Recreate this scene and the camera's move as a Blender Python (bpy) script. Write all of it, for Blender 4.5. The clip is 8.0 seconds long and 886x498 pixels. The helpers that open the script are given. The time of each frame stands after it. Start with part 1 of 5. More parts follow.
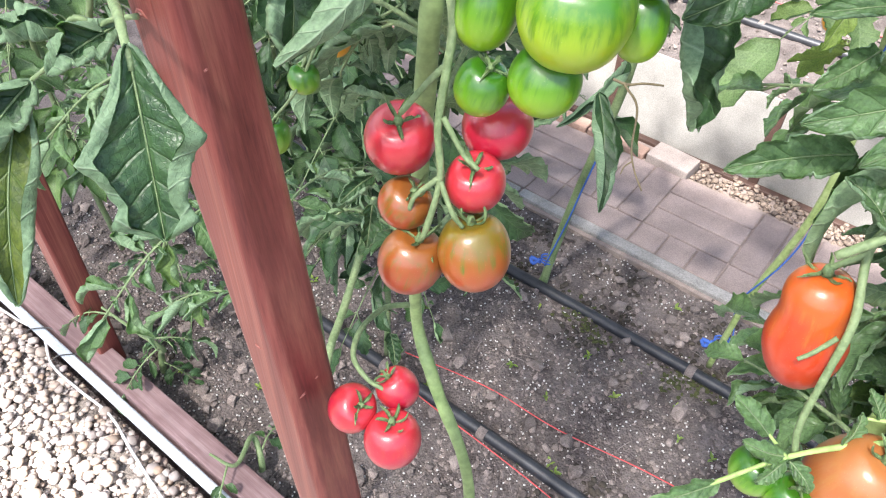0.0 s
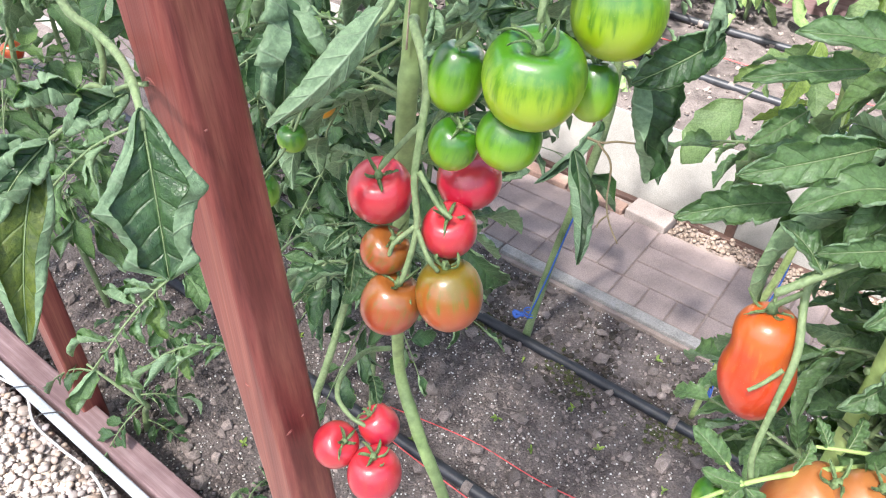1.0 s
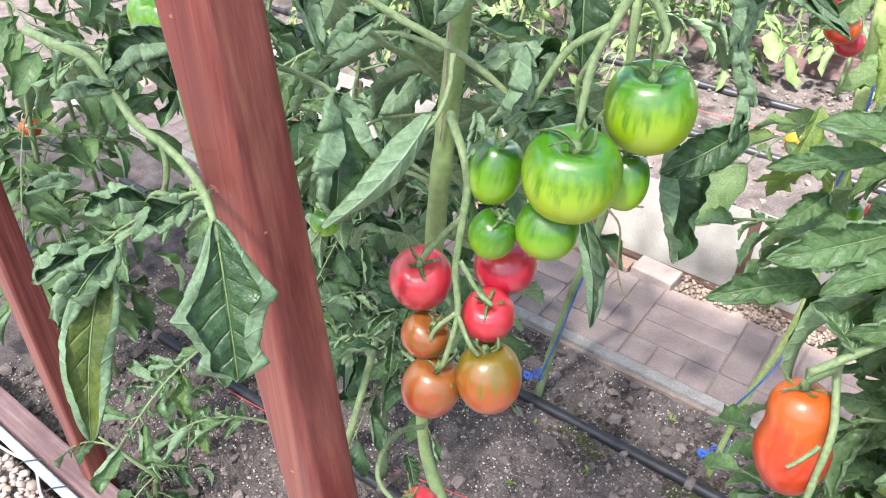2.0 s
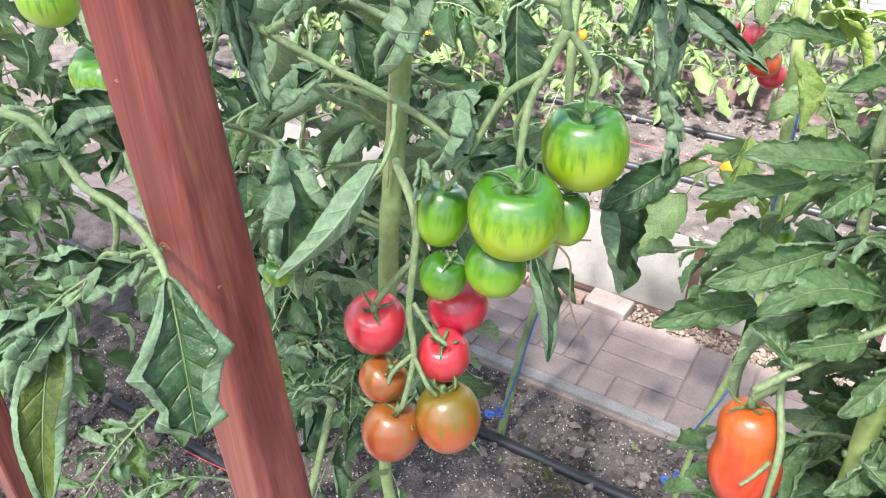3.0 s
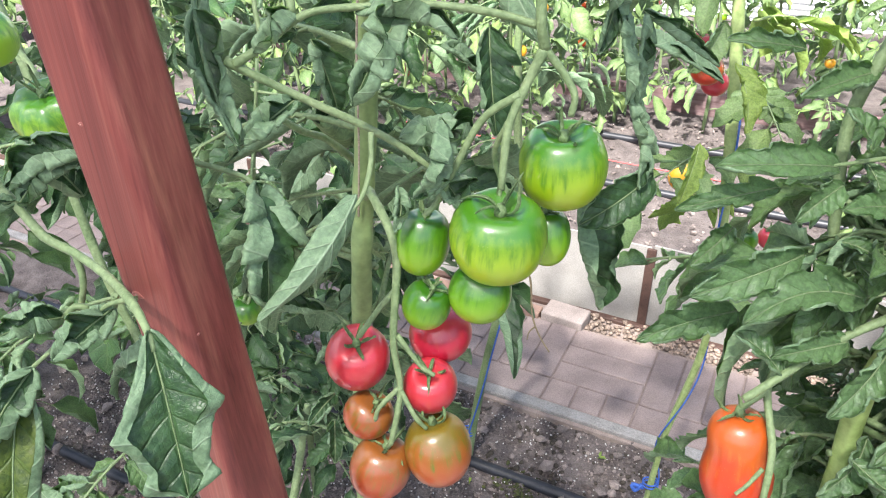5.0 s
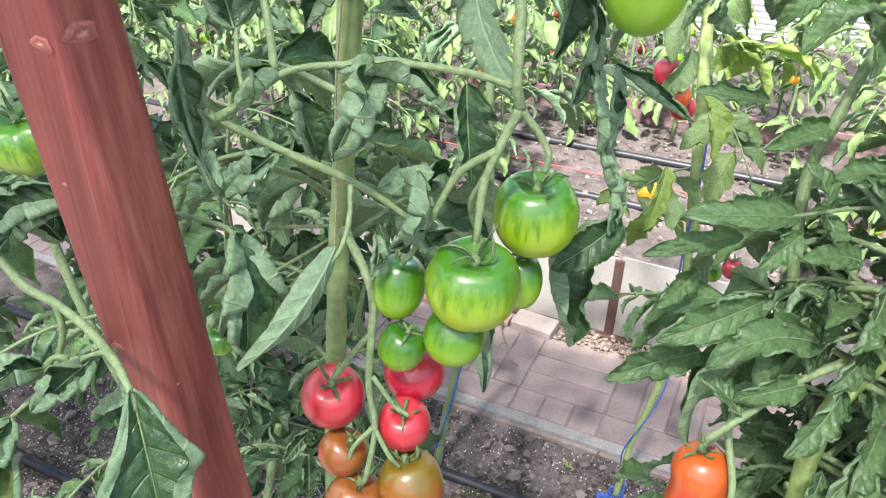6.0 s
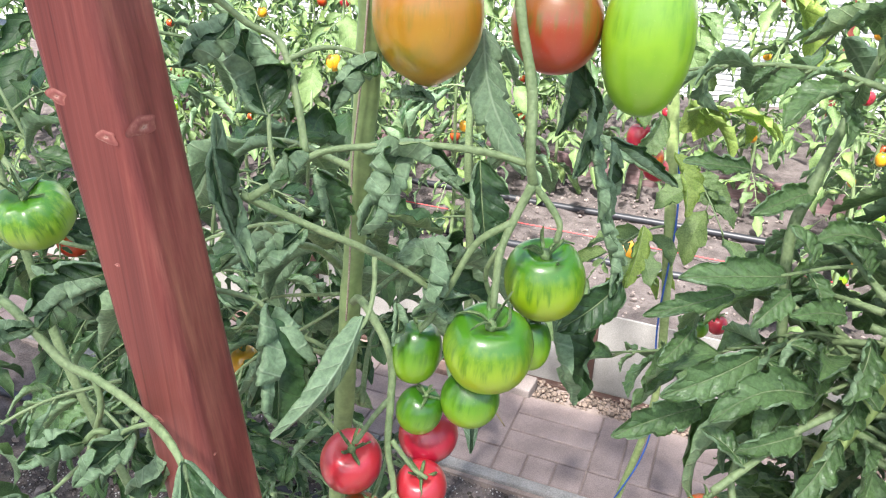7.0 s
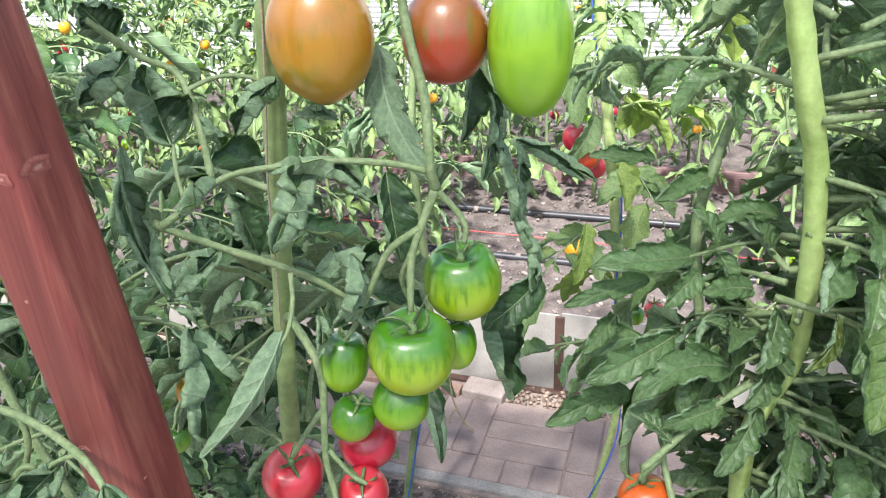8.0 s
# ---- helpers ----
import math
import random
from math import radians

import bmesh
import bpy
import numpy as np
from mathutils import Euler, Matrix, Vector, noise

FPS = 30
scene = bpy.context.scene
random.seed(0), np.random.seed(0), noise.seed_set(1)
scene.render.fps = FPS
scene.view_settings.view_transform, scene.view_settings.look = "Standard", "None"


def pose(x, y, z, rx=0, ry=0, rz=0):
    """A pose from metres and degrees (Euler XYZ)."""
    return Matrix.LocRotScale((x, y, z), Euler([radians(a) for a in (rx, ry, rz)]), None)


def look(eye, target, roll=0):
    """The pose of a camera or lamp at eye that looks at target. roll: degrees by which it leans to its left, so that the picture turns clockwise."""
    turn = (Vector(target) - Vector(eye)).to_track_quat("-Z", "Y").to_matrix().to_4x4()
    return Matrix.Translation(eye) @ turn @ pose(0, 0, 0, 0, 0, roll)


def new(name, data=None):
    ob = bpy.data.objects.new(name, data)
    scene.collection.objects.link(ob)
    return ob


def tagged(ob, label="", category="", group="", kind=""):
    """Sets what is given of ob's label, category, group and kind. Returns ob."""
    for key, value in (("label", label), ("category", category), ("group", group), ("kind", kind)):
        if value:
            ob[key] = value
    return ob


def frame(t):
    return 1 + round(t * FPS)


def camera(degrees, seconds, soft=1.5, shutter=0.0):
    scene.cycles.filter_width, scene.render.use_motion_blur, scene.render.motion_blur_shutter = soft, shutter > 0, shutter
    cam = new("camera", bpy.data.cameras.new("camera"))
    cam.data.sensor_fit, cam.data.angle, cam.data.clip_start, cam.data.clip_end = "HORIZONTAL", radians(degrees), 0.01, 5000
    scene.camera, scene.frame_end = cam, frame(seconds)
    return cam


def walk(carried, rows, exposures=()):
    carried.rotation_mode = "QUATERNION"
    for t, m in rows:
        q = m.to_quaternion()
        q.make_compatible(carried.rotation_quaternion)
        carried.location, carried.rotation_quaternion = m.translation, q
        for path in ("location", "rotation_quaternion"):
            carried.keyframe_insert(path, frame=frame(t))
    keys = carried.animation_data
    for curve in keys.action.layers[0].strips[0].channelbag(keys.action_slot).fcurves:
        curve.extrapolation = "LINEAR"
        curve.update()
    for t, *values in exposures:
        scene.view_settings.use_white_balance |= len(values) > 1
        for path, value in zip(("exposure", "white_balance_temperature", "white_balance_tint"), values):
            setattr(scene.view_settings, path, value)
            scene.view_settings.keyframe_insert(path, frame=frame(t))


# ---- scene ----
import functools

cam = camera(62.0, 8.0, soft=1.1)
PATH = [
    (0, (0.87, 0.462, 1.658), (0.015, 1.583, 0.24), 1.8),
    (0.5, (0.882, 0.45, 1.667), (0.066, 1.641, 0.282), 3.1),
    (1, (0.896, 0.438, 1.679), (0.003, 1.665, 0.376), 2.2),
    (1.5, (0.878, 0.433, 1.686), (-0.081, 1.687, 0.458), 0.9),
    (2, (0.875, 0.421, 1.705), (-0.077, 1.722, 0.521), 0.9),
    (2.2, (0.877, 0.421, 1.707), (-0.05, 1.759, 0.545), 1.5),
    (3.3, (0.882, 0.413, 1.714), (0.001, 1.846, 0.632), -0.1),
    (3.5, (0.88, 0.417, 1.715), (-0.007, 1.838, 0.623), -0.4),
    (4, (0.872, 0.414, 1.713), (0.003, 1.851, 0.626), -0.3),
    (5.3, (0.856, 0.417, 1.71), (0.105, 1.946, 0.662), -0.5),
    (5.5, (0.858, 0.42, 1.724), (0.115, 1.938, 0.654), 0.3),
    (6, (0.852, 0.418, 1.74), (0.146, 1.971, 0.698), 1.2),
    (6.5, (0.845, 0.398, 1.755), (0.162, 2.012, 0.79), 1.6),
    (7, (0.832, 0.388, 1.757), (0.17, 2.046, 0.855), 1.2),
    (7.5, (0.846, 0.38, 1.761), (0.234, 2.059, 0.864), 0.1),
    (8, (0.872, 0.383, 1.76), (0.282, 2.086, 0.893), -2.8),
]
walk(cam, [(t, look(eye, target, roll)) for t, eye, target, roll in PATH], [(0.0, 1.78), (2.2, 1.82), (4.0, 1.65), (6.5, 1.6), (8.0, 1.4)])

# ---- world, sun ----
world = bpy.data.worlds.new("sky")
scene.world = world
world.use_nodes = True
wn = world.node_tree.nodes
sky = wn.new("ShaderNodeTexSky")
sky.sky_type, sky.sun_disc = "NISHITA", False
sky.sun_elevation, sky.sun_rotation = radians(58), radians(176)
sky.air_density, sky.dust_density, sky.ozone_density = 1.0, 3.0, 1.0
wn["Background"].inputs[1].default_value = 0.12
world.node_tree.links.new(sky.outputs[0], wn["Background"].inputs[0])
sun_data = bpy.data.lights.new("sun", "SUN")
sun_data.energy, sun_data.angle, sun_data.color = 5.0, radians(3.5), (1.0, 0.97, 0.94)
sun = new("sun", sun_data)
SUN_AZ, SUN_EL = radians(176), radians(58)
SUN_DIR = Vector((math.sin(SUN_AZ) * math.cos(SUN_EL), math.cos(SUN_AZ) * math.cos(SUN_EL), math.sin(SUN_EL)))
sun.matrix_world = SUN_DIR.to_track_quat("Z", "Y").to_matrix().to_4x4()


# ---- materials ----
def nodes_of(name, rough=0.6):
    m = bpy.data.materials.new(name)
    m.use_nodes = True
    b = m.node_tree.nodes["Principled BSDF"]
    b.inputs["Roughness"].default_value = rough
    return m, m.node_tree.nodes, m.node_tree.links, b


def coords(n, l, scale=(1, 1, 1), kind="Object"):
    tc, mp = n.new("ShaderNodeTexCoord"), n.new("ShaderNodeMapping")
    mp.inputs["Scale"].default_value = scale
    l.new(tc.outputs[kind], mp.inputs["Vector"])
    return mp.outputs[0]


def noise_tex(n, l, vec, scale, detail=4.0, rough=0.6):
    t = n.new("ShaderNodeTexNoise")
    t.inputs["Scale"].default_value, t.inputs["Detail"].default_value, t.inputs["Roughness"].default_value = scale, detail, rough
    l.new(vec, t.inputs["Vector"])
    return t.outputs["Fac"]


def ramp(n, l, fac, stops):
    r = n.new("ShaderNodeValToRGB")
    e = r.color_ramp.elements
    while len(e) < len(stops):
        e.new(0.5)
    for el, (p, c) in zip(e, stops):
        el.position, el.color = p, (*c, 1)
    l.new(fac, r.inputs[0])
    return r.outputs[0]


def mixed(n, l, fac, a, b, mode="MIX"):
    x = n.new("ShaderNodeMix")
    x.data_type, x.blend_type = "RGBA", mode
    for sock, v in ((x.inputs[0], fac), (x.inputs[6], a), (x.inputs[7], b)):
        if isinstance(v, (int, float)):
            sock.default_value = v
        elif isinstance(v, tuple):
            sock.default_value = (*v, 1)
        else:
            l.new(v, sock)
    return x.outputs[2]


def bump(n, l, b, height, strength, dist):
    k = n.new("ShaderNodeBump")
    k.inputs["Strength"].default_value, k.inputs["Distance"].default_value = strength, dist
    l.new(height, k.inputs["Height"])
    l.new(k.outputs[0], b.inputs["Normal"])


def maths(n, l, op, a, b):
    x = n.new("ShaderNodeMath")
    x.operation = op
    for sock, v in zip(x.inputs, (a, b)):
        if isinstance(v, (int, float)):
            sock.default_value = v
        else:
            l.new(v, sock)
    return x.outputs[0]


def rough_material(name, dark, light, scale=8.0, rough=0.8, fine=120.0, strength=0.4, dist=0.003, stretch=(1, 1, 1), spread=(0.3, 0.7), random_tint=0.0, island=0.0):
    """A surface with colour at two scales and fine relief."""
    m, n, l, b = nodes_of(name, rough)
    v = coords(n, l, stretch)
    big, small = noise_tex(n, l, v, scale), noise_tex(n, l, v, fine, 3)
    c = ramp(n, l, big, [(spread[0], dark), (spread[1], light)])
    c = mixed(n, l, 0.35, c, ramp(n, l, small, [(0.3, tuple(x * 0.55 for x in dark)), (0.7, tuple(min(1, x * 1.35) for x in light))]))
    if random_tint:
        info = n.new("ShaderNodeObjectInfo")
        c = mixed(n, l, random_tint, c, ramp(n, l, info.outputs["Random"], [(0.0, (0.3, 0.3, 0.3)), (1.0, (1, 1, 1))]), "MULTIPLY")
    if island:
        geo = n.new("ShaderNodeNewGeometry")
        c = mixed(n, l, island, c, ramp(n, l, geo.outputs["Random Per Island"], [(0.0, (0.35, 0.33, 0.32)), (0.5, (0.9, 0.88, 0.86)), (1.0, (1.5, 1.45, 1.4))]), "MULTIPLY")
    l.new(c, b.inputs["Base Color"])
    bump(n, l, b, small, strength, dist)
    return m


def leaf_material(name, dark, light, rough, glow, rise=-1.0, vein=(0.2, 0.3, 0.12), show=0.4):
    """A leaf's skin: blotches, side veins and a fine net between them, light that comes through. rise: veins sunk (-1) or proud (1)."""
    m, n, l, b = nodes_of(name, rough)
    v = coords(n, l)
    big, small = noise_tex(n, l, v, 22, 3), noise_tex(n, l, v, 330, 3)
    geo = n.new("ShaderNodeNewGeometry")
    at, sep = n.new("ShaderNodeAttribute"), n.new("ShaderNodeSeparateXYZ")
    at.attribute_name = "veins"
    l.new(at.outputs["Vector"], sep.inputs[0])
    warp = maths(n, l, "MULTIPLY", maths(n, l, "SUBTRACT", noise_tex(n, l, v, 60, 2), 0.5), 0.25)
    off = maths(n, l, "ABSOLUTE", maths(n, l, "SUBTRACT", maths(n, l, "FRACT", maths(n, l, "ADD", sep.outputs[0], warp), 0), 0.5), 0)
    mid = maths(n, l, "ABSOLUTE", sep.outputs[1], 0)
    lines = maths(n, l, "MAXIMUM", ramp(n, l, off, [(0.0, (1, 1, 1)), (0.075, (0, 0, 0))]), ramp(n, l, mid, [(0.015, (1, 1, 1)), (0.07, (0, 0, 0))]))
    c = ramp(n, l, big, [(0.3, dark), (0.7, light)])
    c = mixed(n, l, 0.3, c, ramp(n, l, small, [(0.35, tuple(x * 0.55 for x in dark)), (0.65, tuple(x * 1.35 for x in light))]))
    c = mixed(n, l, maths(n, l, "MULTIPLY", lines, show), c, vein)
    c = mixed(n, l, 0.45, c, ramp(n, l, geo.outputs["Random Per Island"], [(0.0, (0.5, 0.56, 0.52)), (0.5, (1, 1, 1)), (0.85, (1.15, 1.1, 0.85)), (1.0, (1.35, 1.15, 0.6))]), "MULTIPLY")
    cells = n.new("ShaderNodeTexVoronoi")
    cells.feature = "DISTANCE_TO_EDGE"
    cells.inputs["Scale"].default_value = 420
    l.new(v, cells.inputs["Vector"])
    l.new(c, b.inputs["Base Color"])
    b.inputs["Specular IOR Level"].default_value = 0.5
    net = maths(n, l, "MULTIPLY", maths(n, l, "MINIMUM", cells.outputs["Distance"], 0.12), -1.3 * rise)
    quilt = maths(n, l, "MULTIPLY", maths(n, l, "SUBTRACT", lines, maths(n, l, "MULTIPLY", off, 1.2)), rise)
    bump(n, l, b, maths(n, l, "ADD", maths(n, l, "ADD", net, quilt), maths(n, l, "MULTIPLY", small, 0.3)), 0.5, 0.0016)
    tr, mx = n.new("ShaderNodeBsdfTranslucent"), n.new("ShaderNodeMixShader")
    l.new(mixed(n, l, 1.0, c, (1.3, 1.55, 0.65), "MULTIPLY"), tr.inputs["Color"])
    mx.inputs[0].default_value = glow
    l.new(b.outputs[0], mx.inputs[1]), l.new(tr.outputs[0], mx.inputs[2])
    l.new(mx.outputs[0], n["Material Output"].inputs["Surface"])
    return m


def fruit_material(name, base, middle, shoulder, streak, streaks=0.6, level=(0.15, 0.5, 0.85), patch=0.6, drip=0.15):
    """Smooth tomato skin: colour from the blossom end to the shoulder, with streaks that run down."""
    m, n, l, b = nodes_of(name, 0.22)
    tc, sep = n.new("ShaderNodeTexCoord"), n.new("ShaderNodeSeparateXYZ")
    l.new(tc.outputs["Generated"], sep.inputs[0])
    v = coords(n, l, (1, 1, 0.1))
    lines = noise_tex(n, l, v, 210, 3)
    blot = noise_tex(n, l, coords(n, l), 30, 2)
    z = maths(n, l, "ADD", sep.outputs[2], maths(n, l, "MULTIPLY", maths(n, l, "SUBTRACT", blot, 0.5), patch))
    z = maths(n, l, "ADD", z, maths(n, l, "MULTIPLY", maths(n, l, "SUBTRACT", lines, 0.5), drip))
    c = ramp(n, l, z, [(level[0], base), (level[1], middle), (level[2], shoulder)])
    high = maths(n, l, "MULTIPLY", ramp(n, l, lines, [(0.48, (0, 0, 0)), (0.66, (1, 1, 1))]), ramp(n, l, z, [(0.5, (0, 0, 0)), (0.62, (1, 1, 1)), (0.8, (1, 1, 1)), (0.9, (0, 0, 0))]))
    c = mixed(n, l, maths(n, l, "MULTIPLY", high, streaks), c, streak)
    dots = noise_tex(n, l, coords(n, l), 900, 1)
    c = mixed(n, l, maths(n, l, "MULTIPLY", ramp(n, l, dots, [(0.68, (0, 0, 0)), (0.78, (1, 1, 1))]), 0.08), c, (0.8, 0.7, 0.45))
    l.new(c, b.inputs["Base Color"])
    b.inputs["Subsurface Weight"].default_value = 0.15
    b.inputs["Subsurface Radius"].default_value = (0.006, 0.003, 0.001)
    b.inputs["Coat Weight"].default_value = 0.7
    b.inputs["Coat Roughness"].default_value = 0.24
    b.inputs["Specular IOR Level"].default_value = 0.55
    l.new(ramp(n, l, blot, [(0.3, (0.29, 0.29, 0.29)), (0.7, (0.36, 0.36, 0.36))]), b.inputs["Roughness"])
    bump(n, l, b, noise_tex(n, l, coords(n, l), 320, 2), 0.06, 0.002)
    return m


def wood_material(name, dark, mid, light, grain=(60, 60, 3.0), rough=0.45):
    m, n, l, b = nodes_of(name, rough)
    b.inputs["Specular IOR Level"].default_value = 0.3
    fibre = noise_tex(n, l, coords(n, l, grain), 1.0, 6, 0.65)
    fine = noise_tex(n, l, coords(n, l, tuple(x * 6 for x in grain)), 1.0, 3)
    patch = noise_tex(n, l, coords(n, l, (1, 1, 0.5)), 9, 3)
    c = ramp(n, l, fibre, [(0.28, dark), (0.5, mid), (0.72, light)])
    c = mixed(n, l, 0.4, c, ramp(n, l, fine, [(0.3, dark), (0.7, mid)]))
    c = mixed(n, l, 0.6, c, ramp(n, l, patch, [(0.3, (0.55, 0.5, 0.5)), (0.7, (1.0, 1.0, 1.0))]), "MULTIPLY")
    l.new(c, b.inputs["Base Color"])
    bump(n, l, b, mixed(n, l, 0.4, fibre, fine), 0.25, 0.002)
    return m


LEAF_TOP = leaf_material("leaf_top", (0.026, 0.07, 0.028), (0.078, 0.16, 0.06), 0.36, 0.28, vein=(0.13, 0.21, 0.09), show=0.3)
LEAF_UNDER = leaf_material("leaf_underside", (0.12, 0.21, 0.106), (0.245, 0.36, 0.207), 0.6, 0.22, 1.0, (0.37, 0.48, 0.32), 0.55)
# leaf skin again, lightened to put the brighter light at the sides into its colour
LEAF_HALF_LIT = leaf_material("half_lit_leaf_top", (0.085, 0.165, 0.066), (0.21, 0.34, 0.15), 0.34, 0.42, vein=(0.26, 0.36, 0.18), show=0.22)
# leaf skin again with full sunlight put into the colour, for plants further back
LEAF_SUNLIT = leaf_material("sunlit_leaf_top", (0.13, 0.215, 0.075), (0.33, 0.45, 0.21), 0.45, 0.45, vein=(0.36, 0.46, 0.26), show=0.2)
LEAF_YELLOW = leaf_material("yellowing_leaf", (0.032, 0.085, 0.02), (0.18, 0.225, 0.03), 0.5, 0.32)
# sunlit pallor of the tied plant's leaves put into the colour; seedlings share it
LEAF_PALE = leaf_material("pale_leaf", (0.2, 0.3, 0.06), (0.38, 0.48, 0.14), 0.6, 0.4)
STEM = rough_material("green_stem", (0.1, 0.165, 0.06), (0.23, 0.3, 0.145), 25, 0.6, 240, 0.6, 0.002)
STEM_PALE = rough_material("pale_stem", (0.2, 0.29, 0.08), (0.38, 0.47, 0.2), 30, 0.55, 90, 0.3, 0.001)
# stem green with sunlight put into the colour
STEM_LIT = rough_material("sunlit_green_stem", (0.25, 0.38, 0.09), (0.46, 0.6, 0.23), 25, 0.45, 90, 0.25, 0.001)
STEM_MID = rough_material("fresh_stem", (0.125, 0.2, 0.065), (0.26, 0.355, 0.14), 25, 0.55, 90, 0.25, 0.001)
CALYX = rough_material("calyx_green", (0.08, 0.145, 0.05), (0.22, 0.31, 0.13), 60, 0.6, 500)
RED = fruit_material("red_tomato", (0.43, 0.009, 0.03), (0.43, 0.011, 0.04), (0.48, 0.026, 0.04), (0.5, 0.06, 0.025), 0.3, patch=0.3)
ORANGE_RED = fruit_material("orange_red_tomato", (0.46, 0.026, 0.007), (0.52, 0.05, 0.009), (0.55, 0.1, 0.014), (0.6, 0.2, 0.03), 0.6, patch=1.1)
BLUSH = fruit_material("blushing_tomato", (0.37, 0.042, 0.016), (0.32, 0.054, 0.015), (0.27, 0.09, 0.017), (0.15, 0.11, 0.014), 0.85, patch=0.8, drip=0.45)
OLIVE = fruit_material("half_ripe_tomato", (0.38, 0.06, 0.012), (0.31, 0.085, 0.012), (0.17, 0.12, 0.01), (0.09, 0.14, 0.008), 0.95, (0.1, 0.5, 0.95), 0.9, 0.5)
GREEN = fruit_material("green_tomato", (0.35, 0.46, 0.014), (0.27, 0.42, 0.012), (0.055, 0.19, 0.008), (0.05, 0.17, 0.006), 0.7, (0.2, 0.56, 0.9), 0.1, 0.36)
GREEN_SMALL = fruit_material("small_green_tomato", (0.24, 0.42, 0.012), (0.12, 0.29, 0.01), (0.035, 0.14, 0.006), (0.03, 0.12, 0.006), 0.6, (0.2, 0.56, 0.88), 0.12, 0.3)
RIBBED = fruit_material("ribbed_green_tomato", (0.26, 0.42, 0.03), (0.22, 0.4, 0.025), (0.06, 0.2, 0.012), (0.05, 0.17, 0.008), 0.7, (0.3, 0.62, 0.95), 0.1, 0.8)
LIGHT_GREEN = fruit_material("light_green_tomato", (0.17, 0.36, 0.012), (0.25, 0.47, 0.02), (0.19, 0.4, 0.015), (0.1, 0.27, 0.01), 0.5, patch=0.9)
AMBER = fruit_material("amber_tomato", (0.2, 0.19, 0.012), (0.44, 0.235, 0.014), (0.4, 0.17, 0.012), (0.2, 0.17, 0.01), 0.5, (0.02, 0.32, 0.85), 1.1, 0.2)
DULL_ORANGE = fruit_material("dull_orange_tomato", (0.4, 0.075, 0.02), (0.42, 0.11, 0.03), (0.4, 0.15, 0.045), (0.42, 0.2, 0.06), 0.4, patch=0.6)
YELLOW = fruit_material("yellow_tomato", (0.8, 0.38, 0.02), (0.78, 0.34, 0.015), (0.7, 0.36, 0.02), (0.6, 0.4, 0.03), 0.3)
POST_WOOD = wood_material("red_brown_stained_wood", (0.095, 0.023, 0.022), (0.238, 0.067, 0.056), (0.45, 0.18, 0.122), (85, 85, 1.3), 0.36)
BOARD_WOOD = wood_material("weathered_red_board", (0.13, 0.075, 0.075), (0.25, 0.165, 0.165), (0.42, 0.33, 0.33), (3.0, 60, 60), 0.75)
KNOT, kn, kl, kb = nodes_of("pale_knot", 0.5)
k_at, k_sep = kn.new("ShaderNodeTexCoord"), kn.new("ShaderNodeVectorMath")
k_sep.operation = "DISTANCE"
k_sep.inputs[1].default_value = (0.5, 0.5, 0.5)
kl.new(k_at.outputs["Generated"], k_sep.inputs[0])
k_far = maths(kn, kl, "ADD", k_sep.outputs["Value"], maths(kn, kl, "MULTIPLY", maths(kn, kl, "SUBTRACT", noise_tex(kn, kl, coords(kn, kl), 520, 4), 0.5), 0.62))
k_col = ramp(kn, kl, k_far, [(0.0, (0.2, 0.08, 0.065)), (0.07, (0.44, 0.26, 0.21)), (0.24, (0.37, 0.17, 0.135)), (0.4, (0.28, 0.09, 0.072)), (0.55, (0.238, 0.067, 0.056))])
kl.new(k_col, kb.inputs["Base Color"])
bump(kn, kl, kb, k_far, 0.3, 0.001)
STEEL = rough_material("rusty_brown_steel", (0.035, 0.018, 0.014), (0.09, 0.05, 0.038), 40, 0.55, 400)
SOIL = rough_material("dry_grey_brown_soil", (0.066, 0.052, 0.048), (0.212, 0.178, 0.168), 14, 0.95, 160, 1.0, 0.014, spread=(0.36, 0.64))
CLOD = rough_material("soil_clod", (0.104, 0.085, 0.078), (0.3, 0.255, 0.238), 30, 0.95, 300, 0.9, 0.004, island=0.8)
PERLITE = rough_material("white_perlite", (0.42, 0.4, 0.38), (0.7, 0.68, 0.65), 60, 0.9, 400)
MOSS = rough_material("dark_moss", (0.03, 0.035, 0.012), (0.09, 0.1, 0.03), 60, 0.95, 400)
DAMP = rough_material("dark_organic_crumb", (0.03, 0.025, 0.02), (0.08, 0.065, 0.05), 60, 0.95, 400)
PAVER = rough_material("pinkish_grey_paver", (0.165, 0.125, 0.115), (0.31, 0.247, 0.23), 11, 0.8, 260, 0.35, 0.002, random_tint=0.13)
JOINT = rough_material("joint_sand", (0.18, 0.14, 0.12), (0.32, 0.26, 0.23), 40, 0.95, 300)
CONCRETE = rough_material("grey_kerb_concrete", (0.16, 0.155, 0.148), (0.34, 0.325, 0.31), 16, 0.9, 220, 0.6, 0.004)
SHEET = rough_material("cement_sheet", (0.19, 0.18, 0.167), (0.33, 0.317, 0.295), 7, 0.85, 260, 0.3, 0.002)
PEBBLE, pn, pll, pb = nodes_of("river_pebble", 0.6)
p_info, p_geo = pn.new("ShaderNodeObjectInfo"), pn.new("ShaderNodeNewGeometry")
p_pick = maths(pn, pll, "FRACT", maths(pn, pll, "ADD", p_info.outputs["Random"], p_geo.outputs["Random Per Island"]), 0)
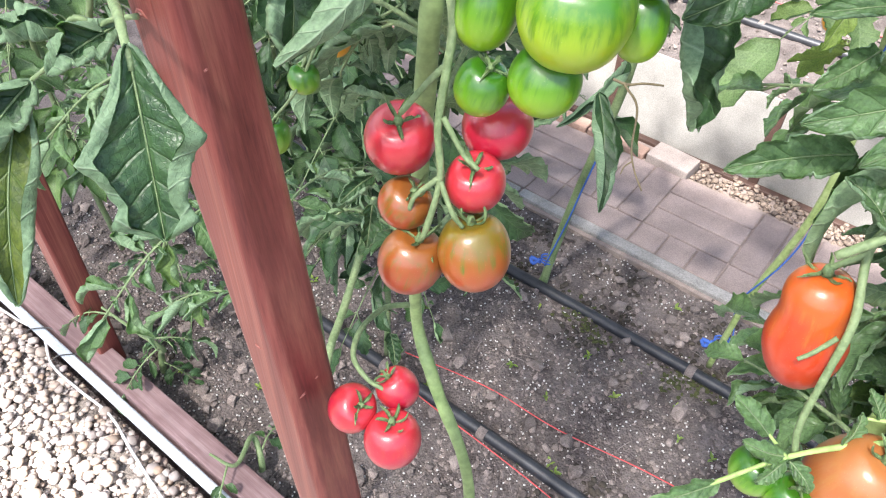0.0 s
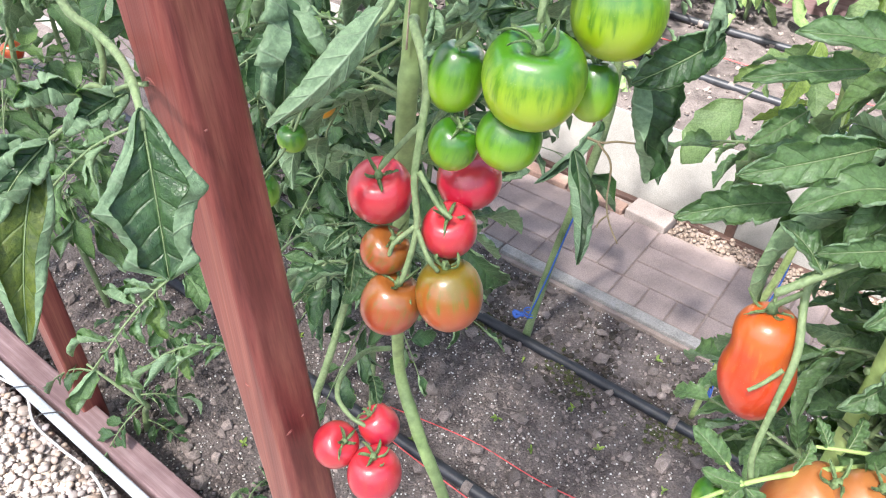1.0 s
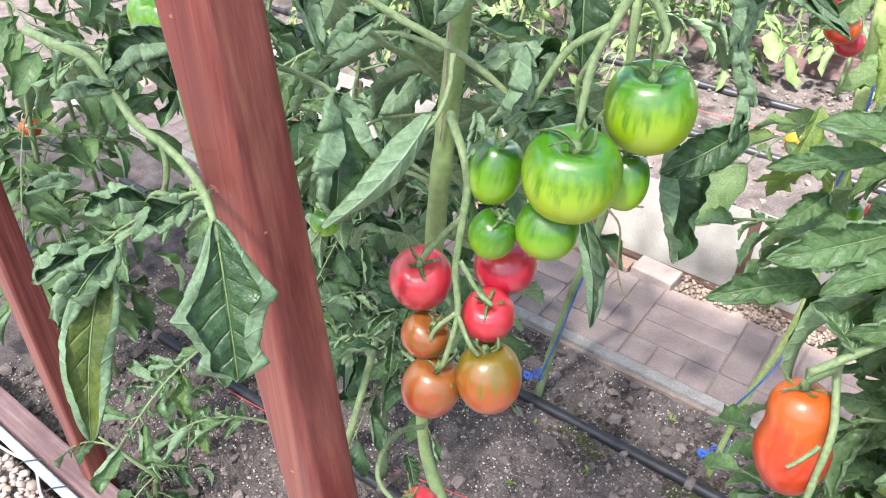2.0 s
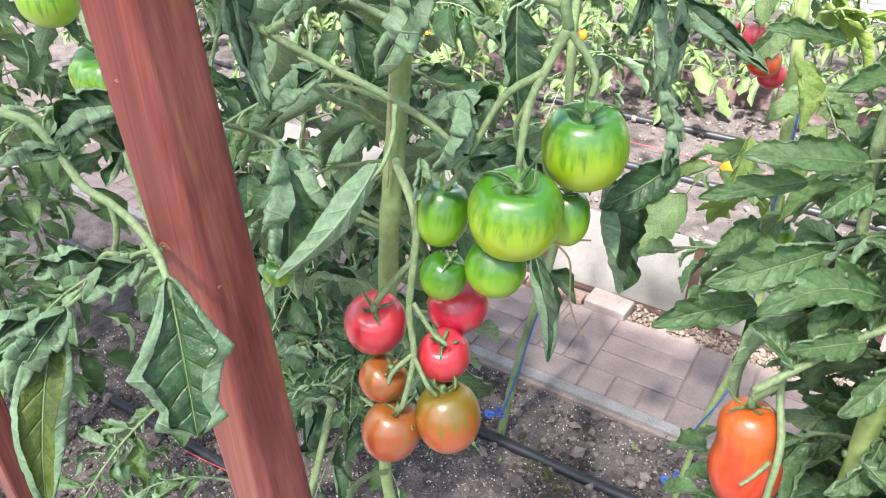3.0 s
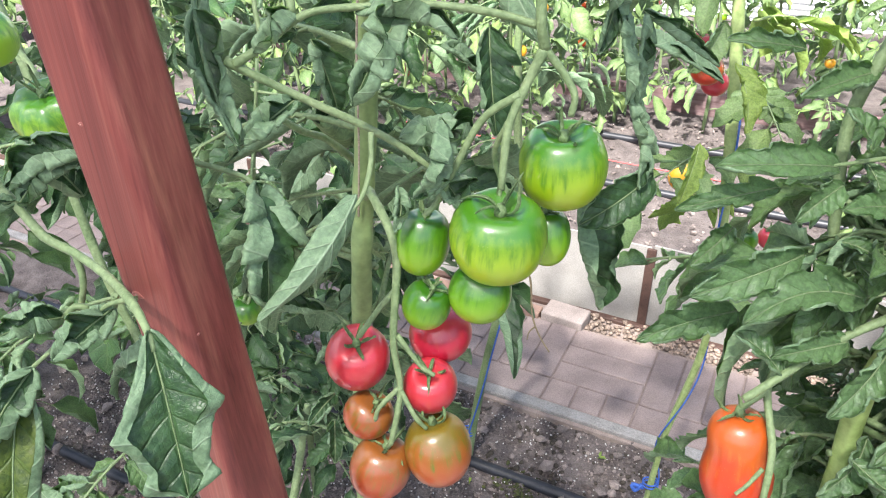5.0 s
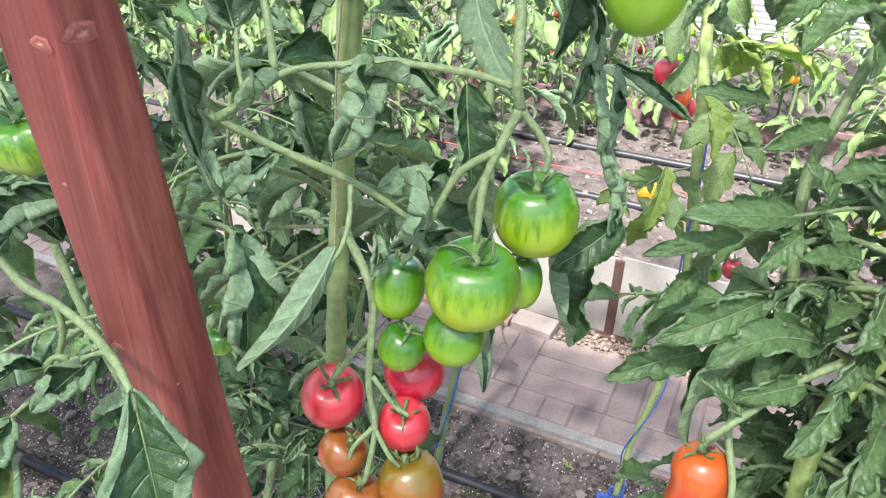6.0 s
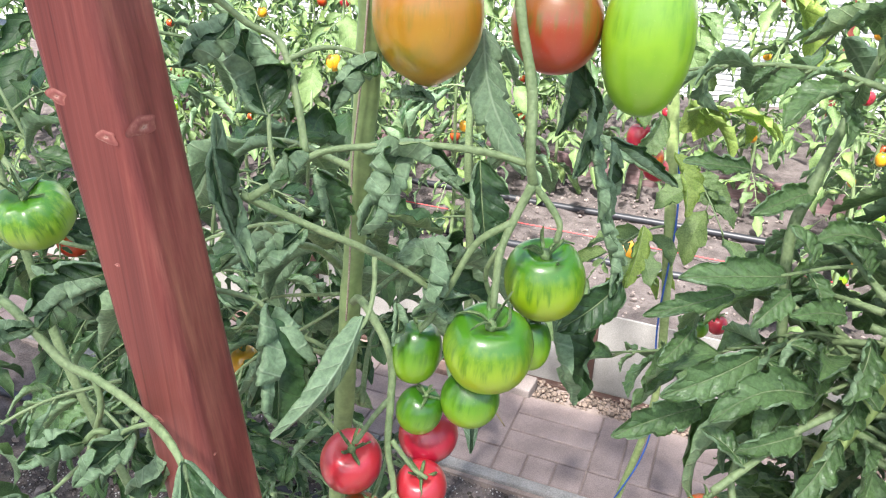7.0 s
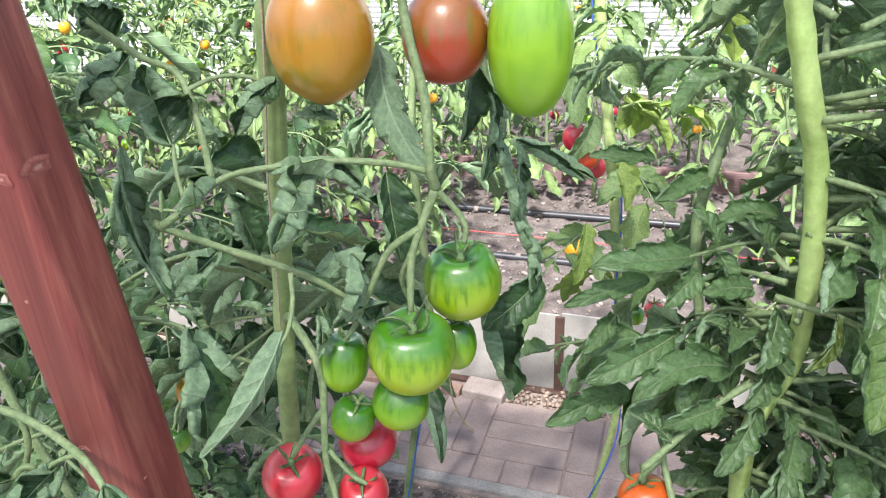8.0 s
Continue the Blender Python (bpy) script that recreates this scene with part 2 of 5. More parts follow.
p_col = ramp(pn, pll, p_pick, [(0.0, (0.62, 0.57, 0.52)), (0.2, (0.42, 0.38, 0.35)), (0.38, (0.72, 0.68, 0.62)), (0.55, (0.5, 0.38, 0.28)), (0.7, (0.58, 0.52, 0.5)), (0.85, (0.66, 0.56, 0.44)), (1.0, (0.36, 0.32, 0.3))])
p_grain = noise_tex(pn, pll, coords(pn, pll), 60, 4)
pll.new(mixed(pn, pll, 0.5, p_col, ramp(pn, pll, p_grain, [(0.3, (0.3, 0.26, 0.27)), (0.7, (0.56, 0.49, 0.5))]), "MULTIPLY"), pb.inputs["Base Color"])
GRIT = rough_material("mixed_gravel", (0.09, 0.062, 0.046), (0.31, 0.245, 0.2), 55, 0.8, 250, island=0.8)
HOSE = rough_material("black_drip_hose", (0.012, 0.013, 0.016), (0.035, 0.037, 0.045), 30, 0.45, 300, 0.3, 0.001)
PIPE = rough_material("white_plastic_pipe", (0.3, 0.33, 0.36), (0.46, 0.5, 0.53), 14, 0.4, 200, 0.1, 0.001)
CABLE = rough_material("white_cable", (0.66, 0.66, 0.66), (0.82, 0.82, 0.82), 20, 0.5, 200)
TWINE_RED = rough_material("red_twine", (0.5, 0.06, 0.06), (0.65, 0.12, 0.12), 60, 0.8, 500)
TWINE_PALE = rough_material("pale_twine", (0.26, 0.2, 0.15), (0.5, 0.42, 0.34), 90, 0.9, 700)
TWIG = rough_material("dry_twig", (0.12, 0.09, 0.05), (0.25, 0.2, 0.11), 60, 0.8, 400)
TWINE_BLUE = rough_material("blue_twine", (0.025, 0.08, 0.36), (0.07, 0.17, 0.55), 60, 0.8, 500)
WIRE = rough_material("dark_wire", (0.03, 0.03, 0.03), (0.08, 0.08, 0.08), 40, 0.5, 400)
FENCE = rough_material("pale_grey_profiled_metal", (0.6, 0.62, 0.64), (0.78, 0.79, 0.8), 5, 0.4, 90, 0.1, 0.001)
BLOCK = rough_material("grey_block", (0.2, 0.165, 0.15), (0.34, 0.29, 0.265), 18, 0.9, 200, 0.5, 0.003)
BRICK = rough_material("old_brown_brick", (0.2, 0.12, 0.09), (0.36, 0.24, 0.19), 20, 0.9, 200, 0.5, 0.003)
# film of the added cover: dims and diffuses sun over the near plants
FILM, fn, fl, fb = nodes_of("shade_film", 0.3)
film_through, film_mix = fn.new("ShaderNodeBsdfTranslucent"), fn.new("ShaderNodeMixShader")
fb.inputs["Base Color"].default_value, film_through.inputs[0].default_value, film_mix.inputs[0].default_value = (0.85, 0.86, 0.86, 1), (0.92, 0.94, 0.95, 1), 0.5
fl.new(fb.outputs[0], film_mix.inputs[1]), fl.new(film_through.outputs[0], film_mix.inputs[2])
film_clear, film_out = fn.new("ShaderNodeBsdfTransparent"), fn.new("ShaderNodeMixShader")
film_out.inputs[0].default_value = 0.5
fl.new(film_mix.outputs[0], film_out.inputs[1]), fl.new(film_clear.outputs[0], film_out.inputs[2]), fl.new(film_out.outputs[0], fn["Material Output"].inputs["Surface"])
for hairy in (STEM, STEM_MID, STEM_PALE, LEAF_TOP, LEAF_HALF_LIT, LEAF_UNDER, CALYX):
    skin = hairy.node_tree.nodes["Principled BSDF"]
    skin.inputs["Sheen Weight"].default_value, skin.inputs["Sheen Roughness"].default_value = 0.05, 0.4
GRAVEL = rough_material("pale_gravel_ground", (0.09, 0.075, 0.066), (0.27, 0.235, 0.21), 22, 0.9, 70, 1.0, 0.02)
LEAF_SET = (LEAF_TOP, LEAF_UNDER, STEM)


# ---- mesh helpers ----
def mesh_of(name, verts, faces, mats, idx=None, smooth=True, veins=None):
    me = bpy.data.meshes.new(name)
    if isinstance(faces, np.ndarray):
        n, k = faces.shape
        me.vertices.add(len(verts))
        me.vertices.foreach_set("co", np.asarray(verts, np.float32).ravel())
        me.loops.add(n * k)
        me.loops.foreach_set("vertex_index", faces.astype(np.int32).ravel())
        me.polygons.add(n)
        me.polygons.foreach_set("loop_start", np.arange(0, n * k, k, dtype=np.int32))
    else:
        me.from_pydata([tuple(v) for v in verts], [], [tuple(f) for f in faces])
    for m in mats:
        me.materials.append(m)
    if idx is not None:
        me.polygons.foreach_set("material_index", np.asarray(idx, dtype=np.int32))
    me.polygons.foreach_set("use_smooth", np.full(len(me.polygons), smooth))
    if veins is not None:
        me.attributes.new("veins", "FLOAT_VECTOR", "POINT").data.foreach_set("vector", np.asarray(veins, np.float32).ravel())
    me.update(calc_edges=True)
    return me


def put(name, me, parent=None, at=None, label=""):
    ob = new(name, me)
    if at is not None:
        ob.matrix_basis = at if isinstance(at, Matrix) else Matrix.Translation(at)
    if parent is not None:
        ob.parent = parent
    return tagged(ob, label)


def thing(name, at, label, category, group="", kind=""):
    return tagged(put(name, None, None, Vector(at)), label, category, group, kind)


class Bag:
    """Vertices and triangles of several pieces that become one mesh; veins: each vertex's place on its leaflet."""

    def __init__(self):
        self.v, self.f, self.m, self.u, self.n = [], [], [], [], 0

    def add(self, verts, faces, mat=0, veins=None):
        self.v.append(np.asarray(verts, float))
        self.f.append(np.asarray(faces) + self.n)
        self.m.append(np.full(len(faces), mat))
        self.u.append(np.zeros((len(verts), 3)) if veins is None else veins)
        self.n += len(verts)

    def mesh(self, name, mats, smooth=True):
        return mesh_of(name, np.concatenate(self.v), np.concatenate(self.f), mats, np.concatenate(self.m), smooth, np.concatenate(self.u))


def spline(points, steps=6):
    """A smooth line through the points."""
    p = np.asarray(points, float)
    if len(p) == 2:
        return np.linspace(p[0], p[1], steps + 1)
    q = np.vstack([2 * p[0] - p[1], p, 2 * p[-1] - p[-2]])
    out = []
    for i in range(1, len(q) - 2):
        for s in np.arange(steps) / steps:
            a, b, c, d = q[i - 1:i + 3]
            out.append(0.5 * (2 * b + (c - a) * s + (2 * a - 5 * b + 4 * c - d) * s**2 + (3 * b - a - 3 * c + d) * s**3))
    return np.vstack(out + [p[-1]])


def tube(points, radius, sides=8, steps=6, wobble=0.0, seed=0, flat=1.0, ridge=0.0):
    """A tube along a smooth line; radius: one number or one for each point."""
    line = spline(points, steps)
    r = np.interp(np.linspace(0, 1, len(line)), np.linspace(0, 1, np.size(radius)), np.atleast_1d(radius)) if np.size(radius) > 1 else np.full(len(line), float(np.atleast_1d(radius)[0]))
    if wobble:
        r = r * (1 + wobble * np.random.default_rng(seed).uniform(-1, 1, len(line)))
    d = np.gradient(line, axis=0)
    d /= np.linalg.norm(d, axis=1, keepdims=True) + 1e-9
    ref = np.array([0.31, 0.92, 0.24]) if abs(d[0] @ [0.31, 0.92, 0.24]) < 0.9 else np.array([1.0, 0, 0])
    u = ref - d * (d @ ref)[:, None]
    u /= np.linalg.norm(u, axis=1, keepdims=True)
    w = np.cross(d, u)
    a = np.arange(sides) * 2 * np.pi / sides
    r = r[:, None] * (1 + ridge * np.cos(4 * a[None, :] + np.linspace(0, 2.5, len(line))[:, None]))
    ring = line[:, None] + r[:, :, None] * (np.cos(a)[None, :, None] * u[:, None] + flat * np.sin(a)[None, :, None] * w[:, None])
    v = np.vstack([ring.reshape(-1, 3), line[0], line[-1]])
    n, k = len(line) * sides, np.arange(sides)
    nxt = (k + 1) % sides
    i = np.arange(len(line) - 1)[:, None] * sides
    p, q, r2, s2 = (i + k).ravel(), (i + nxt).ravel(), (i + sides + nxt).ravel(), (i + sides + k).ravel()
    last = n - sides
    f = np.concatenate([np.stack([p, q, r2], 1), np.stack([p, r2, s2], 1), np.stack([nxt, k, np.full(sides, n)], 1), np.stack([last + k, last + nxt, np.full(sides, n + 1)], 1)])
    return v, f


def unit(v):
    v = np.asarray(v, float)
    return v / (np.linalg.norm(v) + 1e-9)


def blade_form(ratio, seed, roll=1.0, cup=0.3, bend=0.1, lobes=0.36, twist=0.0, res=(16, 12), horns=(), neck=0.0, hook=0.0, fold=0.0):
    """One leaflet of length 1 along y, its upper side towards z, ratio wide. roll: how far the margins turn in over the upper side;
    cup: the fold along the midrib; bend: the arch of the midrib; hook: how far the tip drops; fold: where the margins
    turn over. Returns grid, normals and vein places."""
    g = np.random.default_rng(seed)
    ns, nt = res[0], res[1] + res[1] % 2
    s = np.linspace(0, 1, ns + 1)[:, None]
    t = np.linspace(-1, 1, nt + 1)[None, :]
    a, sg = np.abs(t), np.sign(t)
    right = t >= 0
    shape = np.clip(s, 0, 1) ** 0.5 * (1 - s) ** 0.72
    shape = shape / shape.max()
    count = 2.7 + g.uniform(0, 1.3)
    ph = g.uniform(0, 1, 2)
    saw = np.where(right, (s * count + ph[0]) % 1.0, (s * count + ph[1]) % 1.0)
    swell = np.sin(np.pi * s) ** 0.6
    lobe = 1 - lobes * (1 - saw ** 0.7) * swell
    if ns >= 20:
        fine = np.where(right, (s * count * 3.0 + ph[1]) % 1.0, (s * count * 3.3 + ph[0]) % 1.0)
        lobe = lobe - (0.03 if fold else 0.085) * (1 - fine) * swell
    half = ratio / 2 * shape * lobe * (1.0 if roll > 0.7 else 0.86)
    for s0, amp, side in horns:
        half = half + np.where(t * side > 0, 1.0, 0.0) * ratio / 2 * amp * np.maximum(0, 1 - np.abs((s - s0) / 0.11)) ** 1.3
    half = np.maximum(half * (1 - neck * np.exp(-((s / 0.3) ** 3))), 0.012 * ratio)
    side_roll = roll * np.where(right, g.uniform(0.55, 1.35), g.uniform(0.55, 1.35)) * (1 + 0.4 * np.sin(s * g.uniform(4, 7) + sg * 1.3 + g.uniform(0, 6)) + 0.16 * np.sin(s * 13 + 2 * sg + g.uniform(0, 6)))
    if roll > 0.7:
        start = (fold or g.uniform(0.34, 0.52)) + 0.07 * np.sin(s * 6 + ph[0] * 6 + sg * 2)
        over = np.clip(side_roll * 2.7, 0.5, 3.5) if not fold else 2.75 + 0.45 * np.sin(s * 9 + sg * 2 + ph[0] * 6)
        span = 0.2 if not fold else 0.13
    else:
        start, span = 0.45, 0.55
        over = np.clip(side_roll * 2.2, -0.8, 3.0)
    edge = np.clip((a - start) / span, 0, 1)
    edge = edge * edge * (3 - 2 * edge)
    angle = cup * np.clip(a * 3, 0, 1) * (1 + 0.3 * np.sin(s * 4 + ph[1] * 6)) + over * edge
    if roll <= 0.7:
        angle = angle + 1.3 * np.clip((a - 0.8) / 0.2, 0, 1) * (0.6 + 0.6 * np.sin(s * 11 + sg * 2 + ph[0] * 6))
    step = 2 / nt
    du, dw = np.cos(angle) * step, np.sin(angle) * step
    mid = nt // 2
    u, w = np.zeros_like(angle), np.zeros_like(angle)
    u[:, mid + 1:] = np.cumsum((du[:, mid + 1:] + du[:, mid:-1]) / 2, axis=1)
    w[:, mid + 1:] = np.cumsum((dw[:, mid + 1:] + dw[:, mid:-1]) / 2, axis=1)
    u[:, :mid] = -np.cumsum(((du[:, :mid] + du[:, 1:mid + 1]) / 2)[:, ::-1], axis=1)[:, ::-1]
    w[:, :mid] = np.cumsum(((dw[:, :mid] + dw[:, 1:mid + 1]) / 2)[:, ::-1], axis=1)[:, ::-1]
    u, w = u * half, w * half
    nv = 6.0
    slant = s * nv - a * 1.25
    gap = np.abs((slant + 0.5) % 1.0 - 0.5) * 2
    inner = np.minimum(a * 3, 1) * np.minimum(s * 6, 1)
    if ns >= 12:
        w = w + 0.016 * ratio * (gap ** 0.7 - 0.5) * inner
    ruffle = (0.045 if roll < 0.7 else 0.02) * ratio
    w = w + ruffle * np.sin(s * (count * 6.28 + 2) + sg * 1.7 + g.uniform(0, 6)) * a ** 2 + 0.02 * ratio * np.sin(s * 8 + 5 * t + g.uniform(0, 6)) * a + 0.008 * ratio * np.sin(s * 37 + 9 * t + seed) * np.sin(t * 14 - s * 19 + 2 * seed) * inner
    w = w - 0.018 * ratio * np.exp(-((t * 9) ** 2))
    turn = twist * (s - 0.3) + 0.25 * np.sin(s * 3 + g.uniform(0, 6)) * (0.5 if roll > 0.7 else 0.3)
    x = u * np.cos(turn) - w * np.sin(turn) + g.normal(0, 0.04) * np.sin(np.pi * s)
    z = u * np.sin(turn) + w * np.cos(turn) + bend * 4 * s * (1 - s) - hook * s**3
    y = s + 0.1 * ratio * lobes * (saw - 0.5) * a**2 * swell + 0.25 * np.abs(u) * (1 - s) * (lobes > 0)
    p = np.stack([x, y, z], -1)
    nn = np.cross(np.gradient(p, axis=1), np.gradient(p, axis=0))
    nn /= np.linalg.norm(nn, axis=2, keepdims=True) + 1e-12
    k = nt + 1
    i0 = (np.arange(ns)[:, None] * k + np.arange(nt)[None, :]).ravel()
    q = np.concatenate([np.stack([i0, i0 + 1, i0 + k + 1], 1), np.stack([i0, i0 + k + 1, i0 + k], 1)])
    veins = np.stack(np.broadcast_arrays(slant + 0.5 + 10, t, np.full_like(s, g.uniform(0, 1))), -1).reshape(-1, 3)
    return p, nn, q, veins


@functools.lru_cache(maxsize=None)
def stock_form(kind, rolled, res):
    """A stock of leaflet forms for the many leaves that were never near: rolled from 0 (flat) to 5 (a tube)."""
    g = np.random.default_rng(kind * 17 + rolled)
    return blade_form(g.uniform(0.62, 0.9), kind * 31 + rolled * 7 + 3, roll=0.24 * rolled, cup=g.uniform(0.1, 0.55), bend=g.uniform(-0.05, 0.2), lobes=g.uniform(0.25, 0.45), twist=g.normal(0, 0.5 if rolled > 2 else 0.25), res=res, hook=g.uniform(-0.05, 0.3))


def lay(bag, form, base, tip, normal, thick, upper=0, lower=1):
    """Puts a leaflet form between two places of a bag, with an upper and a lower skin. Returns its midrib."""
    p, nn, q, veins = form
    base, tip = np.asarray(base, float), np.asarray(tip, float)
    long = np.linalg.norm(tip - base)
    y = unit(tip - base)
    z = unit(np.asarray(normal, float) - y * (np.asarray(normal, float) @ y))
    m = np.array([np.cross(y, z), y, z])
    top = base + long * (p @ m)
    low = top - thick * (nn @ m)
    bag.add(top.reshape(-1, 3), q, upper, veins)
    bag.add(low.reshape(-1, 3), q[:, ::-1], lower, veins)
    return top[:, p.shape[1] // 2] + 0.0002 * (nn @ m)[:, p.shape[1] // 2]


def add_blade(bag, base, tip, width, normal, upper=0, lower=1, rib=0.0, rib_skin=2, thick=0.0007, seed=0, **kw):
    long = np.linalg.norm(np.asarray(tip, float) - np.asarray(base, float))
    line = lay(bag, blade_form(width / max(long, 1e-6), seed, **kw), base, tip, normal, thick, upper, lower)
    if rib:
        bag.add(*tube(line[::2], (rib, rib * 0.7, rib * 0.35), 6, 2), rib_skin)


def compound(bag, base, way, long, seed=0, pairs=3, size=0.07, roll=0.8, sag=0.5, res=(7, 6), radius=0.0022, upper=0, lower=1, stem=2):
    """A whole tomato leaf: a midrib that sags, pairs of leaflets along it, tiny ones between them, and one at its end."""
    g = np.random.default_rng(seed)
    way = unit(way)
    base = np.asarray(base, float)
    down = np.array([0, 0, -1.0])
    swing = g.normal(0, 0.12, 3) * (1, 1, 0.3)
    pts = [base + way * long * f + down * sag * long * f**2 + swing * long * f**2 for f in (0, 0.33, 0.66, 1.0)]
    bag.add(*tube(pts, (radius * 1.4, radius, radius * 0.8, radius * 0.5), 5, 3), stem)
    line = spline(pts, 6)
    steps = [(0.3 + 0.7 * k / pairs if pairs else 1.0, 1.0) for k in range(pairs + 1)] + [(0.3 + 0.7 * (k + 0.5) / pairs, 0.38) for k in range(pairs)]
    for k, (f, small) in enumerate(steps):
        i = min(int(f * (len(line) - 1)), len(line) - 2)
        o, d = line[i], unit(line[i + 1] - line[i])
        side = unit(np.cross(d, [0, 0, 1.0]) + 1e-6)
        up = unit(np.cross(side, d))
        for sgn in ((1, -1) if k != pairs else (0,)):
            if small < 1 and g.uniform() < 0.4:
                continue
            r = size * g.uniform(0.6, 1.25) * (1.0 if sgn else 1.35) * small
            w = unit(side * sgn * 1.0 + d * g.uniform(0.2, 0.9) + down * g.uniform(0.1, 1.0) + g.normal(0, 0.2, 3)) if sgn else unit(d + down * 0.4)
            st = o + w * r * 0.2
            bag.add(*tube((o, st), radius * 0.6, 4, 1), stem)
            rolled = int(np.clip(round(roll * g.uniform(0.15, 1.4) / 0.24), 0, 5))
            lay(bag, stock_form(int(g.integers(14)), rolled, res), st, st + w * r * 1.15, up + g.normal(0, 0.4, 3), 0.0007, upper, lower)


def lathe_fruit(rx, rz, lobes=0, depth=0.0, waist=0.0, point=0.0, dent=0.12, seed=0, nu=28, nv=18):
    """A tomato's skin about its own middle, stalk end up."""
    g = np.random.default_rng(seed)
    ph, sq = g.uniform(0, 6), g.uniform(-0.03, 0.03)
    v = []
    for i in range(nv + 1):
        a = math.pi * i / nv
        for k in range(nu):
            b = 2 * math.pi * k / nu
            r = math.sin(a) ** 0.86
            z = math.cos(a)
            z -= dent * math.exp(-((a / 0.42) ** 2)) * 2.0
            z -= point * math.exp(-(((math.pi - a) / 0.22) ** 2))
            rib = 1 + depth * (abs(math.cos(lobes * b / 2 + ph)) - 0.6) * (0.35 + 0.65 * max(0, math.cos(a * 0.8))) if lobes else 1
            r *= rib * (1 + sq * math.cos(2 * b + ph)) * (1 - waist * math.exp(-(((z - 0.25) / 0.3) ** 2)))
            v.append((rx * r * math.cos(b), rx * r * math.sin(b), rz * z))
    i, k = np.arange(nv)[:, None] * nu, np.arange(nu)[None, :]
    f = np.stack([i + k, i + nu + k, i + nu + (k + 1) % nu, i + (k + 1) % nu], -1).reshape(-1, 4)
    return v, f


def fruit(parent, at, rx, rz, mat, up=(0, 0, 1), calyx=True, label="", spin=0.0, seed=0, **shape):
    """A tomato as a part of its plant, with its green calyx."""
    m = Matrix.Translation(Vector(at) - parent.matrix_basis.translation) @ Vector(up).to_track_quat("Z", "Y").to_matrix().to_4x4() @ Matrix.Rotation(spin, 4, "Z")
    ob = put("fruit", mesh_of("fruit", *lathe_fruit(rx, rz, seed=seed, **shape), [mat]), parent, m, label)
    if calyx:
        g = np.random.default_rng(seed + 5)
        bag = Bag()
        dent = shape.get("dent", 0.12)
        z0 = rz * (1 - 2 * dent)
        n = 5 + seed % 2
        for k in range(n):
            a = 2 * math.pi * (k + g.uniform(-0.15, 0.15)) / n
            r = rx * g.uniform(0.4, 0.8) * (1.25 if dent > 0.2 else 1.0)
            tip = (math.cos(a) * r, math.sin(a) * r, rz * math.cos(min(1.2, r / rx)) + rx * g.uniform(0.08, 0.5))
            add_blade(bag, (0, 0, z0 + rx * 0.02), tip, rx * 0.13, (0, 0, 1), seed=seed + k, roll=0.5, cup=0.6, bend=g.uniform(-0.2, 0.25), lobes=0.0, twist=g.normal(0, 0.8), hook=g.uniform(-0.5, 0.4), res=(8, 4), upper=0, lower=0, thick=0.0008)
        bag.add(*tube(((0, 0, z0), (0, 0, z0 + rx * 0.25)), (rx * 0.16, rx * 0.09), 6, 2))
        put("calyx", bag.mesh("calyx", [CALYX]), ob)
    return ob


def box_mesh(name, size, mat, edge=0.004, origin=(0, 0, 0), segments=2):
    bm = bmesh.new()
    bmesh.ops.create_cube(bm, size=1.0)
    bmesh.ops.scale(bm, vec=size, verts=bm.verts)
    bmesh.ops.translate(bm, vec=origin, verts=bm.verts)
    if edge:
        bmesh.ops.bevel(bm, geom=bm.edges[:], offset=edge, segments=segments, profile=0.5, affect="EDGES")
    me = bpy.data.meshes.new(name)
    bm.to_mesh(me)
    bm.free()
    me.materials.append(mat)
    return me


def stone_mesh(name, mat, seed, flat=0.6, level=1, uneven=0.3, smooth=True):
    """An uneven rounded stone about one unit across."""
    bm = bmesh.new()
    bmesh.ops.create_icosphere(bm, subdivisions=level, radius=0.5)
    g = random.Random(seed)
    sx, sy = g.uniform(0.75, 1.25), g.uniform(0.7, 1.1)
    for v in bm.verts:
        k = 1 + uneven * noise.noise(v.co * 2.6 + Vector((seed * 3.1, 0, 0)))
        v.co = Vector((v.co.x * sx * k, v.co.y * sy * k, v.co.z * flat * k))
    me = bpy.data.meshes.new(name)
    bm.to_mesh(me)
    bm.free()
    me.materials.append(mat)
    me.polygons.foreach_set("use_smooth", [smooth] * len(me.polygons))
    return me


def scatter(name, protos, places, label, category, seed=0):
    """Many small stones or crumbs, each at (x, y, z, size), joined into one thing that nobody could count."""
    g = np.random.default_rng(seed)
    data = []
    for me in protos:
        co = np.empty(len(me.vertices) * 3)
        me.vertices.foreach_get("co", co)
        data.append((co.reshape(-1, 3), np.array([p.vertices[:] for p in me.polygons])))
    vs, fs, n = [], [], 0
    for x, y, z, size in places:
        co, fa = data[g.integers(len(data))]
        a, b = g.uniform(0, 6.28), g.normal(0, 0.3)
        ca, sa, cb, sb = math.cos(a), math.sin(a), math.cos(b), math.sin(b)
        rot = np.array([[ca, -sa, 0], [sa, ca, 0], [0, 0, 1]]) @ np.array([[1, 0, 0], [0, cb, -sb], [0, sb, cb]])
        vs.append(co @ rot.T * size + (x, y, z))
        fs.append(fa + n)
        n += len(co)
    me = mesh_of(name, np.concatenate(vs), np.concatenate(fs), [protos[0].materials[0]], None, protos[0].polygons[0].use_smooth)
    return tagged(put(name, me), label, category, kind="stuff")


